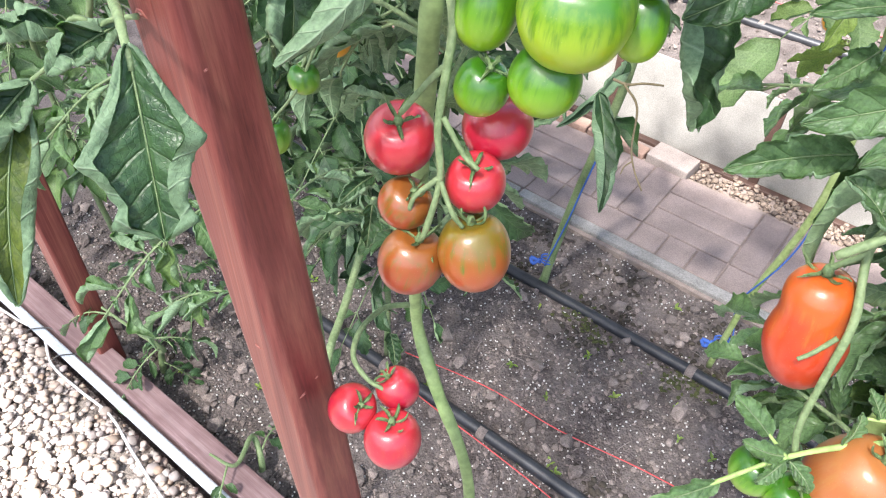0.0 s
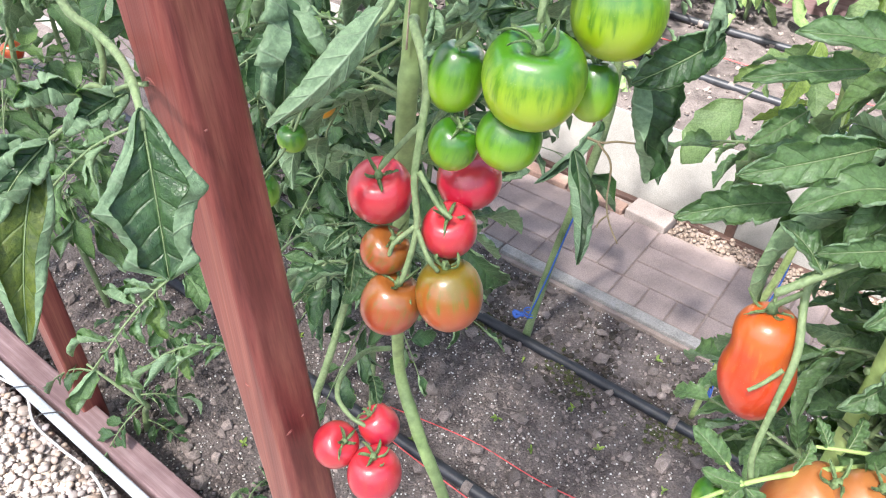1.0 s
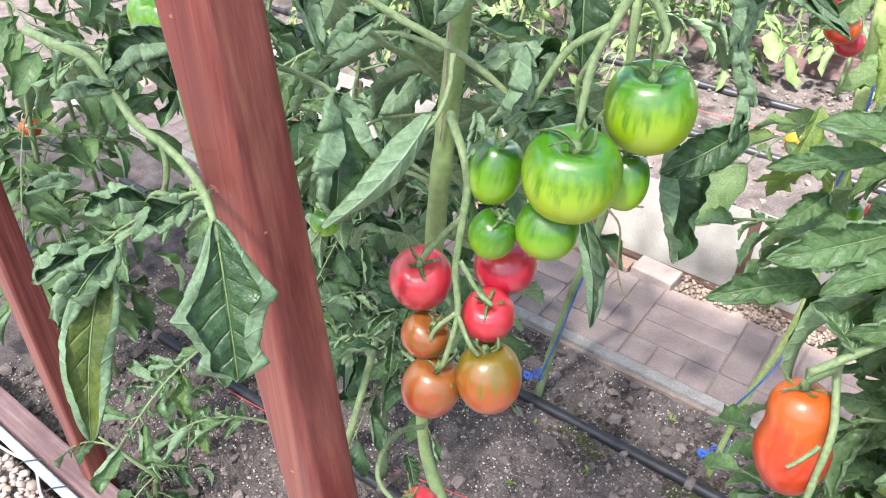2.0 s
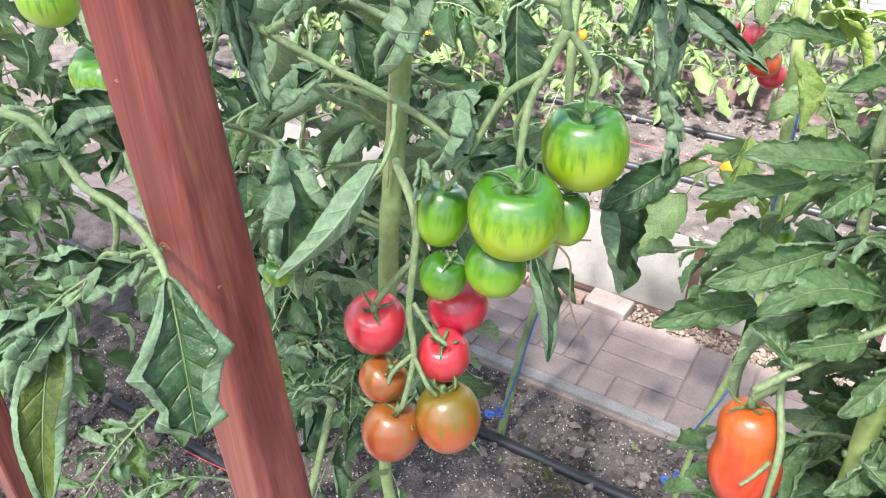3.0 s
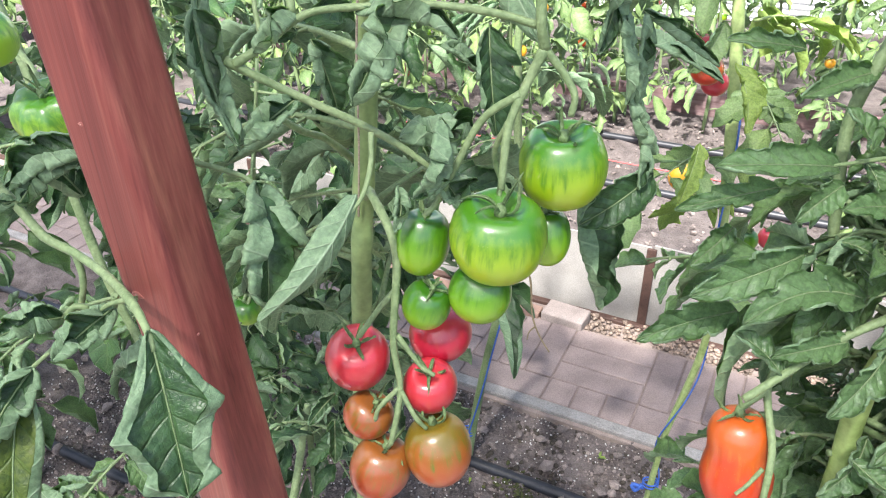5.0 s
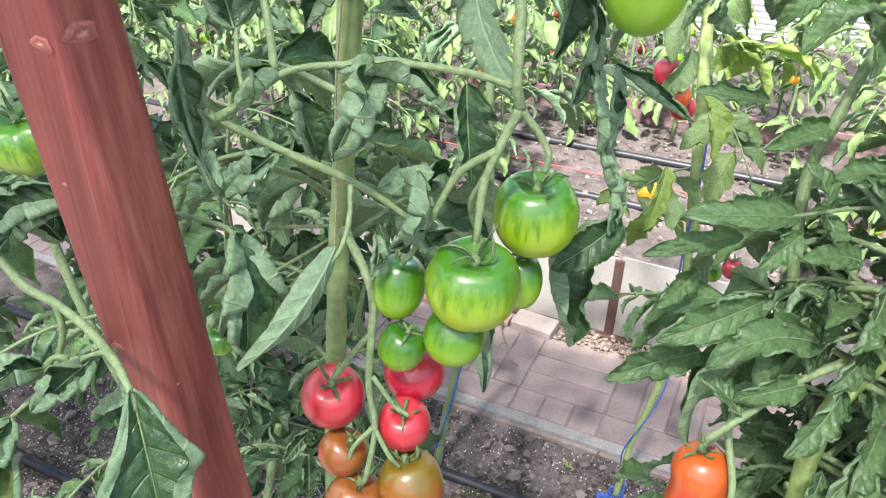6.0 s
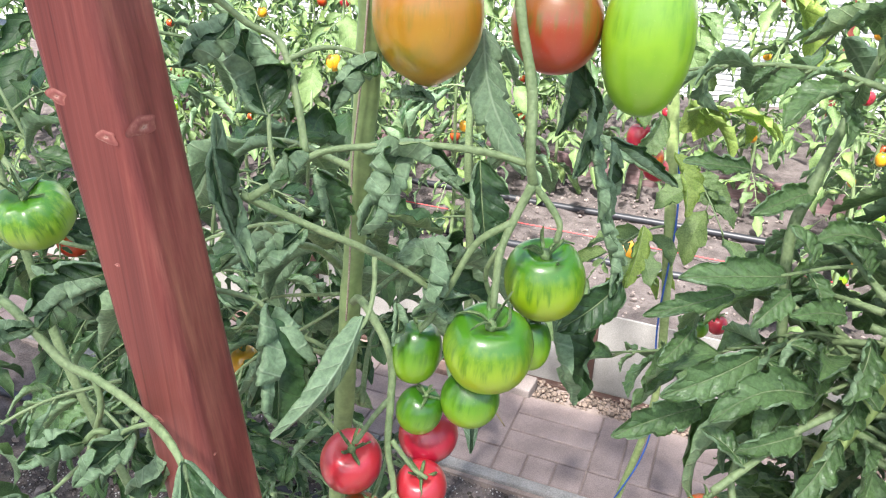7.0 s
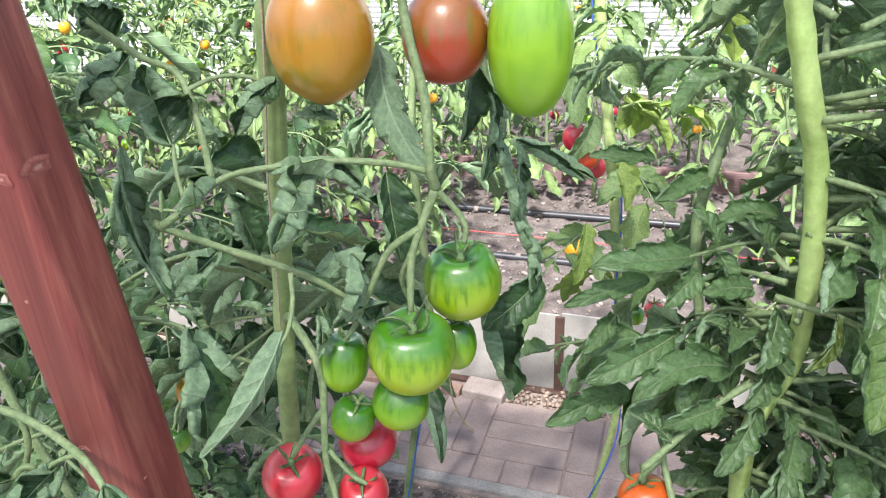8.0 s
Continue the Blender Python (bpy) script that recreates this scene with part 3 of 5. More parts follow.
# ---- ground ----
def relief(x, y, rough=1.0):
    bank = 0.032 * min(1.0, max(0.0, (y - 1.92) / 0.18)) if y < 2.3 else 0.0
    return bank + rough * (0.014 * noise.noise((x * 3.1, y * 3.1, 0.3)) + 0.013 * noise.noise((x * 11, y * 11, 1.7)) + 0.011 * noise.noise((x * 31, y * 31, 4.1)))


def soil_sheet(name, x0, x1, y0, y1, z, cell, label, rough=1.0):
    nx, ny = int((x1 - x0) / cell), int((y1 - y0) / cell)
    xs, ys = np.linspace(x0, x1, nx + 1), np.linspace(y0, y1, ny + 1)
    v = [(x, y, z + relief(x, y, rough)) for y in ys for x in xs]
    i = np.arange(nx)[None, :] + (nx + 1) * np.arange(ny)[:, None]
    f = np.stack([i, i + 1, i + nx + 2, i + nx + 1], -1).reshape(-1, 4)
    return tagged(put(name, mesh_of(name, v, f, [SOIL])), label, "soil", kind="structure")


SOIL_Z, SOIL2_Z, BOARD_Y, KERB_Y, PATH_Y0, PATH_Y1, SHEET_Y = -0.045, 0.26, 0.82, 2.135, 2.185, 2.6, 2.765
ground_me = mesh_of("ground", [(-300, -300, -0.13), (300, -300, -0.13), (300, 300, -0.13), (-300, 300, -0.13)], [(0, 1, 2, 3)], [SOIL])
tagged(put("ground", ground_me), "bare grey-brown earth that reaches away on all sides", "ground", kind="structure")
soil_sheet("soil_bed", -3.2, 3.4, BOARD_Y + 0.01, KERB_Y + 0.01, SOIL_Z, 0.014, "dry crumbly grey-brown soil of the tomato bed")
soil_sheet("soil_bed_far", -4.2, 5.0, SHEET_Y + 0.02, 4.3, SOIL2_Z, 0.03, "dry brown soil of the raised bed behind the path")
soil_sheet("soil_bed_back", -6.0, 8.0, 4.36, 7.5, 0.2, 0.1, "brown soil of the plots beyond the raised bed")

# ---- edging board, posts, pipe ----
def post(x, y, lean, s, z0, z1, label):
    """A square stained timber post with softened corners; lean: metres in x for each metre of height."""
    bm = bmesh.new()
    bmesh.ops.create_cube(bm, size=1.0)
    bmesh.ops.scale(bm, vec=(s, s, z1 - z0), verts=bm.verts)
    bmesh.ops.bevel(bm, geom=[e for e in bm.edges if abs(e.verts[0].co.z - e.verts[1].co.z) > 0.1], offset=0.007, segments=8, profile=0.5, affect="EDGES")
    bmesh.ops.bisect_plane(bm, geom=bm.verts[:] + bm.edges[:] + bm.faces[:], plane_co=(0, 0, 0), plane_no=(0, 0, 1))
    bmesh.ops.translate(bm, vec=(0, 0, (z0 + z1) / 2), verts=bm.verts)
    me = bpy.data.meshes.new("timber")
    bm.to_mesh(me)
    bm.free()
    me.materials.append(POST_WOOD)
    top = thing("wooden_post", (x, y, 0), label, "post")
    shear = Matrix(((1, 0, lean, 0), (0, 1, 0, 0), (0, 0, 1, 0), (0, 0, 0, 1)))
    me.transform(shear)
    put("timber", me, top)
    return top


POST_LEAN, POST_S = -0.093, 0.0395
POST_X, POST_YC = 0.570 + 0.093 * 1.66, 0.638
main_post = post(POST_X, POST_YC, POST_LEAN, POST_S, -0.14, 2.44, "red-brown stained wooden post with knots, leaning slightly, at the bed's edge")


def knot(z, side, across, size):
    """A pale knot on a face of the post. side: 'x' or 'y' face; across: metres from the face's middle."""
    bag = Bag()
    n, rings = 24, (1.0, 0.75, 0.5, 0.25, 0.02)
    v = []
    for k, r in enumerate(rings):
        for i in range(n):
            a = 2 * math.pi * i / n
            h = (-0.0001, 0.00025, 0.0004, 0.0003, 0.0001)[k]
            v.append((size * r * math.cos(a) * (1 + 0.25 * math.sin(3 * a + z * 90)), size * 0.62 * r * math.sin(a) * (1 + 0.2 * math.cos(2 * a + z * 50)), h))
    f = np.array([(k * n + i, k * n + (i + 1) % n, (k + 1) * n + (i + 1) % n, (k + 1) * n + i) for k in range(len(rings) - 1) for i in range(n)])
    bag.add(v, f)
    x = POST_LEAN * z
    m = pose(x + POST_S / 2, across, z, 90, 0, 90) if side == "x" else pose(x + across, -POST_S / 2, z, 90, 0, 0)
    put("knot", bag.mesh("knot", [KNOT]), main_post, m)


for kz, ks, ka, kr in ((1.655, "x", -0.006, 0.0095), (1.653, "y", 0.011, 0.006), (1.668, "y", -0.012, 0.006), (1.588, "y", -0.004, 0.0018), (1.497, "y", -0.007, 0.0045), (1.476, "x", -0.012, 0.0014), (1.278, "y", -0.001, 0.003), (1.235, "x", -0.01, 0.003), (1.24, "x", 0.004, 0.0018)):
    knot(kz, ks, ka, kr)
post(-0.575, 0.868, 0.02, 0.06, -0.14, 2.5, "red-brown stained wooden post fixed inside the edging board")
tagged(put("edging_board", box_mesh("edging_board", (6.6, 0.065, 0.2), BOARD_WOOD, 0.004), None, (0.1, BOARD_Y + 0.02, -0.045)), "weathered red-brown edging board between gravel and soil", "board", kind="structure")
pipe = thing("edging_profile", (0.1, BOARD_Y - 0.033, 0.03), "white metal profile clipped along the edging board", "profile")
put("profile", box_mesh("profile", (6.5, 0.026, 0.02), PIPE, 0.005), pipe, pose(0, 0, 0, 12, 0, 0))
for cx in (-0.86, -0.72, 0.3, 0.9):
    put("wire_clip", mesh_of("wire_clip", *tube(((cx - 0.04, -0.03, -0.01), (cx - 0.02, -0.02, 0.014), (cx, 0.0, 0.017), (cx + 0.02, 0.02, 0.012), (cx + 0.07, 0.022, 0.012)), 0.0018, 5, 4), [WIRE]), pipe, None, "bent dark wire")
# unseen translucent cover on the posts, added to shade the bed from the sun
shade_cover = thing("added_shade_cover", (-0.65, 0.1, 2.42), "unseen taut white film on wooden battens, added to shade the bed below", "rain cover", kind="structure")
put("film", box_mesh("film", (4.0, 1.9, 0.002), FILM, 0), shade_cover, pose(0, 0, 0.03, 4, 0, 0))
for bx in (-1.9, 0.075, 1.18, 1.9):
    put("batten", box_mesh("batten", (0.04, 1.9, 0.04), POST_WOOD, 0.003), shade_cover, pose(bx, 0, 0.0, 4, 0, 0))
cable = thing("white_cable", (-0.5, 0.72, -0.05), "thin white cable lying on the gravel", "cable")
CORD = [(-1.111, 0.758, -0.040), (-0.929, 0.781, -0.040), (-0.821, 0.797, -0.040), (-0.705, 0.757, -0.040), (-0.574, 0.757, -0.040), (-0.441, 0.764, -0.040), (-0.305, 0.737, -0.040), (-0.139, 0.708, -0.040), (0.078, 0.685, -0.040)]
put("cord", mesh_of("cord", *tube([Vector(c) - Vector((-0.5, 0.72, -0.05)) for c in CORD], 0.004, 7, 6), [CABLE]), cable)

# ---- paved path, kerb, cement sheets ----
path = thing("paved_path", (0, 0, 0), "path of pinkish-grey concrete pavers laid in basket weave", "path", kind="structure")
bed_me = box_mesh("joint_bed", (6.28, PATH_Y1 - KERB_Y + 0.03, 0.1), JOINT, 0, (0.45, (PATH_Y1 + KERB_Y) / 2, -0.0565))
put("joint_bed", bed_me, path)
kerb = thing("kerb", (0, 0, 0), "narrow grey concrete kerb between path and soil", "kerb", kind="structure")
for k in range(7):
    put("kerb_stone", box_mesh("kerb_stone", (0.992, 0.042, 0.16), CONCRETE, 0.006), kerb, pose(-2.7 + k + 0.1, KERB_Y + 0.022, -0.073 + 0.002 * (k % 2), 0, 0, 0.1 * (k % 3 - 1)))

# ---- hoses and strings ----
def hose(y, z, x0, x1, r, label, seed):
    g = np.random.default_rng(seed)
    xs = np.linspace(x0, x1, 14)
    top = thing("drip_hose", (0, y, z), label, "hose", "drip hoses")
    put("pipe", mesh_of("pipe", *tube([(x, g.normal(0, 0.006), g.normal(0, 0.003)) for x in xs], r, 12, 5), [HOSE]), top)
    for x in np.arange(x0 + 0.2, x1, 0.335):
        put("emitter", mesh_of("emitter", *tube(((x - 0.012, 0, 0.0), (x + 0.012, 0, 0.0)), r * 1.06, 12, 1), [CLOD]), top, None, "pale drip point on the hose")


hose(1.866, SOIL_Z + 0.012, -3.2, 3.2, 0.0175, "black drip irrigation hose lying on the soil near the kerb", 1)
hose(1.338, SOIL_Z + 0.012, -3.2, 3.2, 0.0175, "black drip irrigation hose lying on the soil", 2)
hose(3.3, SOIL2_Z + 0.014, -4.0, 4.8, 0.017, "black drip irrigation hose on the raised bed", 3)
hose(3.8, SOIL2_Z + 0.014, -4.0, 4.8, 0.017, "black drip irrigation hose on the raised bed", 4)


def string(points, r, mat, label):
    top = thing("twine", points[0], label, "string")
    o = Vector(points[0])
    put("thread", mesh_of("thread", *tube([Vector(p) - o for p in points], r, 5, 6), [mat]), top)


string(((-0.6, 1.31, -0.02), (-0.17, 1.343, -0.03), (0.15, 1.319, -0.03), (0.42, 1.30, -0.012), (0.62, 1.29, -0.02), (1.0, 1.25, -0.03)), 0.0018, TWINE_RED, "red twine lying along the drip hose on the soil")
string(((0.0, 1.40, -0.03), (0.27, 1.458, -0.03), (0.5, 1.47, -0.03), (0.79, 1.516, -0.03), (1.3, 1.55, -0.03)), 0.0018, TWINE_RED, "red twine lying on the soil between the hoses")
string(((-1.0, 3.52, 0.285), (0.2, 3.5, 0.285), (1.4, 3.48, 0.285)), 0.003, TWINE_RED, "red twine on the soil of the raised bed")

# ---- plants near the camera ----
class Plant:
    """A tomato plant: an Empty at its foot, with stems, leaves and fruit as parts."""

    def __init__(self, foot, label, skin=LEAF_SET):
        self.skin = skin
        self.ob = thing("tomato_plant", foot, label, "tomato plant", "tomato plants")
        self.o = np.asarray(foot, float)
        self.k = int(abs(foot[0] * 1000) + abs(foot[1] * 100))

    def stem(self, points, radius, mat=None, sides=9, name="stem", label=""):
        v, f = tube(np.asarray(points, float) - self.o, radius, 16 if name == "stem" else sides, 6, 0.07, self.k, 1.0, 0.06 if name == "stem" else 0.0)
        self.k += 1
        return put(name, mesh_of(name, v, f, [mat or STEM]), self.ob, None, label)

    def leaf(self, base, tip, width, normal, roll=1.0, cup=0.3, bend=0.1, lobes=0.36, twist=0.0, mats=None, stalk=None, res=(36, 24), label="", horns=(), neck=0.0, hook=0.0, fold=0.0):
        bag = Bag()
        self.k += 1
        if roll <= 0.7:
            width = min(width, 0.75 * np.linalg.norm(np.subtract(tip, base)))
        add_blade(bag, np.asarray(base) - self.o, np.asarray(tip) - self.o, width, normal, seed=self.k, roll=roll, cup=cup, bend=bend, lobes=lobes, twist=twist, res=res, horns=horns, neck=neck, hook=hook, fold=fold, rib=0.0006)
        b, e = np.asarray(base) - self.o, np.asarray(tip) - self.o
        if stalk is not None:
            bag.add(*tube((np.asarray(stalk) - self.o, (np.asarray(stalk) - self.o + b) / 2 + (0, 0, 0.004), b), (0.0022, 0.0016), 6, 4), 2)
        return put("leaf", bag.mesh("leaf", mats or self.skin), self.ob, None, label)

    def spray(self, base, way, long, pairs=3, size=0.07, roll=0.8, sag=0.5, res=(10, 8), mats=None):
        bag = Bag()
        self.k += 1
        compound(bag, np.asarray(base) - self.o, way, long, self.k, pairs, size, roll, sag, res)
        return put("leaf", bag.mesh("leaf", mats or self.skin), self.ob)

    def fruit(self, *args, **kw):
        self.k += 1
        return fruit(self.ob, *args, seed=self.k, **kw)


VIEW = unit((0.83, -0.55, 0.5))
HALF_LIT_SET = (LEAF_HALF_LIT, LEAF_UNDER, STEM)
SUNLIT_SET = (LEAF_SUNLIT, LEAF_UNDER, STEM)
YELLOW_SET = (LEAF_YELLOW, LEAF_UNDER, STEM)
PALE_SET = (LEAF_PALE, LEAF_PALE, STEM_PALE)

# the plant that carries the two trusses
main = Plant((0.6, 0.88, SOIL_Z - 0.02), "tall tomato plant with curled leaves and green, orange and red fruit")
main.stem(((0.619, 0.808, 1.708), (0.615, 0.808, 1.689), (0.600, 0.821, 1.612), (0.582, 0.835, 1.518), (0.573, 0.834, 1.436), (0.565, 0.834, 1.353), (0.490, 0.908, 0.971), (0.542, 0.884, 0.878), (0.616, 0.869, 0.723), (0.62, 0.88, 0.3), (0.6, 0.88, -0.06)), (0.0088, 0.0095, 0.009, 0.0086, 0.0088, 0.0085, 0.0078, 0.0088, 0.0076, 0.0085, 0.009), STEM_MID, label="thick green main stem")
# upper truss
main.stem(((0.705, 0.809, 1.713), (0.712, 0.802, 1.684), (0.723, 0.793, 1.649), (0.728, 0.782, 1.613), (0.730, 0.785, 1.596)), 0.0031, name="truss_stem")
main.stem(((0.730, 0.785, 1.596), (0.723, 0.778, 1.577), (0.717, 0.769, 1.554), (0.718, 0.759, 1.522)), (0.0031, 0.0025, 0.0022), name="truss_stem")
main.stem(((0.730, 0.785, 1.596), (0.741, 0.788, 1.582), (0.748, 0.786, 1.572), (0.747, 0.785, 1.561)), (0.0024, 0.0019), name="truss_stem")
main.stem(((0.721, 0.775, 1.573), (0.701, 0.771, 1.557), (0.689, 0.763, 1.531), (0.678, 0.758, 1.506), (0.672, 0.751, 1.498)), (0.0025, 0.0021, 0.0016), name="truss_stem")
main.stem(((0.716, 0.771, 1.557), (0.707, 0.775, 1.537), (0.708, 0.782, 1.517), (0.724, 0.781, 1.492)), (0.0018, 0.0015), name="truss_stem")
# lower truss
main.stem(((0.578, 0.832, 1.452), (0.598, 0.806, 1.474), (0.624, 0.772, 1.490), (0.647, 0.753, 1.481), (0.653, 0.749, 1.462), (0.655, 0.742, 1.441), (0.657, 0.733, 1.410), (0.664, 0.727, 1.378), (0.663, 0.715, 1.345), (0.660, 0.714, 1.336)), (0.0034, 0.0032, 0.003, 0.0027, 0.0027, 0.0025, 0.0022, 0.0021, 0.0015), name="truss_stem")
main.stem(((0.654, 0.743, 1.444), (0.646, 0.736, 1.432), (0.637, 0.724, 1.415)), (0.0021, 0.0018), name="truss_stem")
main.stem(((0.659, 0.735, 1.416), (0.675, 0.735, 1.397), (0.685, 0.736, 1.391)), (0.0019, 0.0015), name="truss_stem")
main.stem(((0.664, 0.727, 1.378), (0.677, 0.723, 1.362), (0.683, 0.726, 1.352)), (0.0018, 0.0015), name="truss_stem")
main.stem(((0.663, 0.727, 1.379), (0.653, 0.718, 1.366), (0.650, 0.715, 1.355)), (0.0018, 0.0015), name="truss_stem")
# its fruit
main.fruit((0.628, 0.733, 1.388), 0.0221, 0.0237, RED, up=(0.25, -0.35, 1.0), label="ripe red tomato")
main.fruit((0.667, 0.780, 1.389), 0.0227, 0.0203, RED, up=(-0.3, 0.1, 1), label="ripe red tomato")
main.fruit((0.675, 0.748, 1.369), 0.0189, 0.0189, RED, up=(0.1, -0.3, 1), label="ripe red tomato")
main.fruit((0.639, 0.724, 1.348), 0.0173, 0.0165, BLUSH, up=(0.4, 0.1, 0.8), label="small orange tomato with a green blush")
main.fruit((0.653, 0.713, 1.314), 0.0215, 0.0236, BLUSH, up=(0.2, 0.2, 1), label="orange tomato with green streaks")
main.fruit((0.688, 0.733, 1.329), 0.0231, 0.0263, OLIVE, up=(-0.25, 0.1, 1), label="half ripe olive and orange tomato")
main.fruit((0.713, 0.769, 1.485), 0.0297, 0.0290, GREEN, up=(0.1, -0.1, 1), label="large green tomato with dark streaked shoulder", dent=0.23, lobes=5, depth=0.08)
main.fruit((0.734, 0.820, 1.515), 0.0279, 0.0289, GREEN, up=(0.0, -0.1, 1), label="large green tomato with dark streaked shoulder", dent=0.22, lobes=4, depth=0.07)
main.fruit((0.664, 0.764, 1.472), 0.0175, 0.0229, GREEN_SMALL, up=(0.1, 0.15, 1), label="small green tomato")
main.fruit((0.671, 0.754, 1.432), 0.0160, 0.0172, GREEN_SMALL, up=(0.35, 0.0, 1), label="small green tomato")
main.fruit((0.703, 0.766, 1.443), 0.0197, 0.0197, GREEN_SMALL, up=(0.1, 0.2, 1), calyx=False, label="green tomato behind the large one")
main.fruit((0.728, 0.818, 1.463), 0.0150, 0.0203, GREEN_SMALL, up=(-0.1, 0.2, 1), label="green tomato behind the large one")
main.fruit((0.656, 0.798, 1.685), 0.0323, 0.0389, AMBER, up=(0.0, 0.0, 1), label="large amber tomato with a pointed tip", point=0.1)
main.fruit((0.724, 0.835, 1.680), 0.0277, 0.0303, BLUSH, up=(0, 0.05, 1), label="orange-red tomato behind the stalk")
main.fruit((0.778, 0.836, 1.676), 0.0261, 0.0459, LIGHT_GREEN, up=(0.0, 0.02, 1), label="long light green plum tomato", dent=0.06)
main.stem(((0.649, 0.814, 1.719), (0.669, 0.817, 1.731), (0.705, 0.809, 1.713)), 0.0022, name="truss_stem")
main.stem(((0.719, 0.847, 1.707), (0.711, 0.826, 1.718), (0.705, 0.809, 1.713)), 0.0022, name="truss_stem")
main.stem(((0.769, 0.858, 1.723), (0.734, 0.845, 1.736), (0.705, 0.809, 1.713)), 0.0022, name="truss_stem")
put("fruit_tip", mesh_of("fruit_tip", *tube(((0.056, -0.082, 1.720), (0.056, -0.082, 1.7125), (0.0565, -0.082, 1.7085)), (0.0042, 0.0026, 0.0008), 10, 4), [RED]), main.ob, None, "small reddish tip of the amber tomato")
# low truss of three
main.stem(((0.612, 0.756, 1.200), (0.607, 0.733, 1.213), (0.619, 0.696, 1.233), (0.637, 0.669, 1.243), (0.656, 0.662, 1.241), (0.669, 0.665, 1.236)), (0.0025, 0.0022, 0.0021, 0.0018, 0.0015), name="truss_stem")
main.fruit((0.671, 0.676, 1.228), 0.0148, 0.0155, RED, up=(-0.4, -0.2, 0.7), label="small ripe red tomato")
main.fruit((0.655, 0.647, 1.222), 0.0168, 0.0182, RED, up=(0.6, 0, 0.8), label="small ripe red tomato")
main.fruit((0.688, 0.651, 1.212), 0.0195, 0.0208, RED, up=(-0.1, 0.1, 1), label="ripe red tomato")
main.fruit((0.433, 0.869, 1.327), 0.0150, 0.0185, YELLOW, label="yellow tomato half hidden by leaves")
main.stem(((0.413, 0.892, 1.349), (0.442, 0.899, 1.385), (0.562, 0.839, 1.452)), 0.0016, name="truss_stem")
string(((0.626, 0.795, 1.76), (0.612, 0.800, 1.66), (0.594, 0.812, 1.58), (0.585, 0.818, 1.50), (0.577, 0.822, 1.44)), 0.0008, TWINE_PALE, "pale brown twine running up beside the main stem")
main.fruit((0.466, 0.800, 1.331), 0.0135, 0.0125, GREEN_SMALL, label="small green tomato half hidden by leaves")
main.fruit((0.462, 0.765, 1.292), 0.0135, 0.0165, GREEN_SMALL, label="small green tomato half hidden by leaves")
main.stem(((0.466, 0.800, 1.342), (0.475, 0.815, 1.37), (0.562, 0.838, 1.44)), 0.0014, name="truss_stem")
main.stem(((0.462, 0.765, 1.307), (0.47, 0.79, 1.33), (0.475, 0.815, 1.37)), 0.0013, name="truss_stem")
# long leaf stalks
main.stem(((0.580, 0.706, 1.593), (0.597, 0.715, 1.582), (0.619, 0.726, 1.569), (0.642, 0.742, 1.553), (0.660, 0.755, 1.537), (0.678, 0.761, 1.521), (0.683, 0.766, 1.505)), (0.0028, 0.0023, 0.0023, 0.0022, 0.0016, 0.0011), name="leaf_stalk")
main.stem(((0.726, 0.784, 1.608), (0.705, 0.779, 1.613), (0.676, 0.764, 1.618), (0.642, 0.750, 1.617), (0.621, 0.735, 1.616), (0.609, 0.727, 1.610), (0.598, 0.717, 1.600), (0.585, 0.707, 1.591)), (0.0022, 0.0022, 0.0020, 0.0020, 0.0023, 0.0025), name="leaf_stalk")
main.stem(((0.610, 0.729, 1.615), (0.603, 0.737, 1.635), (0.591, 0.747, 1.661), (0.582, 0.750, 1.673), (0.569, 0.743, 1.681), (0.555, 0.738, 1.693), (0.546, 0.729, 1.705)), (0.0023, 0.0022, 0.0020, 0.0020, 0.0022), name="leaf_stalk")
main.stem(((0.590, 0.747, 1.662), (0.602, 0.761, 1.667), (0.614, 0.771, 1.666), (0.624, 0.778, 1.661)), (0.0016, 0.0012), name="leaf_stalk")
main.stem(((0.586, 0.731, 1.634), (0.591, 0.723, 1.617), (0.597, 0.718, 1.603)), (0.0012, 0.0016), name="leaf_stalk")
main.stem(((0.576, 0.675, 1.546), (0.585, 0.683, 1.541), (0.597, 0.692, 1.532), (0.605, 0.687, 1.521)), (0.0017, 0.0014), name="leaf_stalk")
main.stem(((0.648, 0.738, 1.552), (0.652, 0.729, 1.537), (0.655, 0.715, 1.526), (0.654, 0.703, 1.520)), (0.0017, 0.0012), name="leaf_stalk")
main.stem(((0.559, 0.849, 1.472), (0.552, 0.824, 1.498), (0.546, 0.804, 1.511), (0.535, 0.786, 1.530)), (0.0031, 0.0023), name="leaf_stalk")
# curled leaves
main.leaf((0.653, 0.711, 1.527), (0.627, 0.649, 1.4755), 0.031, -VIEW + (0.1, 0.2, 0.5), roll=1.3, cup=0.7, bend=-0.12, lobes=0.1, twist=0.5, fold=0.6)
main.leaf((0.600, 0.693, 1.532), (0.621, 0.664, 1.468), 0.0837, VIEW + (-0.1, 0.5, 0), roll=1.15, cup=0.35, bend=0.1)
main.leaf((0.563, 0.707, 1.618), (0.597, 0.687, 1.555), 0.0478, VIEW + (0.3, 0.3, 0), roll=1.5, cup=0.6, bend=-0.05)
main.leaf((0.611, 0.723, 1.571), (0.593, 0.691, 1.553), 0.0449, VIEW + (0, 0, 0.8), roll=1.2, cup=0.5, bend=0.12)
main.leaf((0.669, 0.766, 1.525), (0.691, 0.767, 1.499), 0.0583, VIEW + (0, 0, 0.1), roll=0.9, cup=0.4)
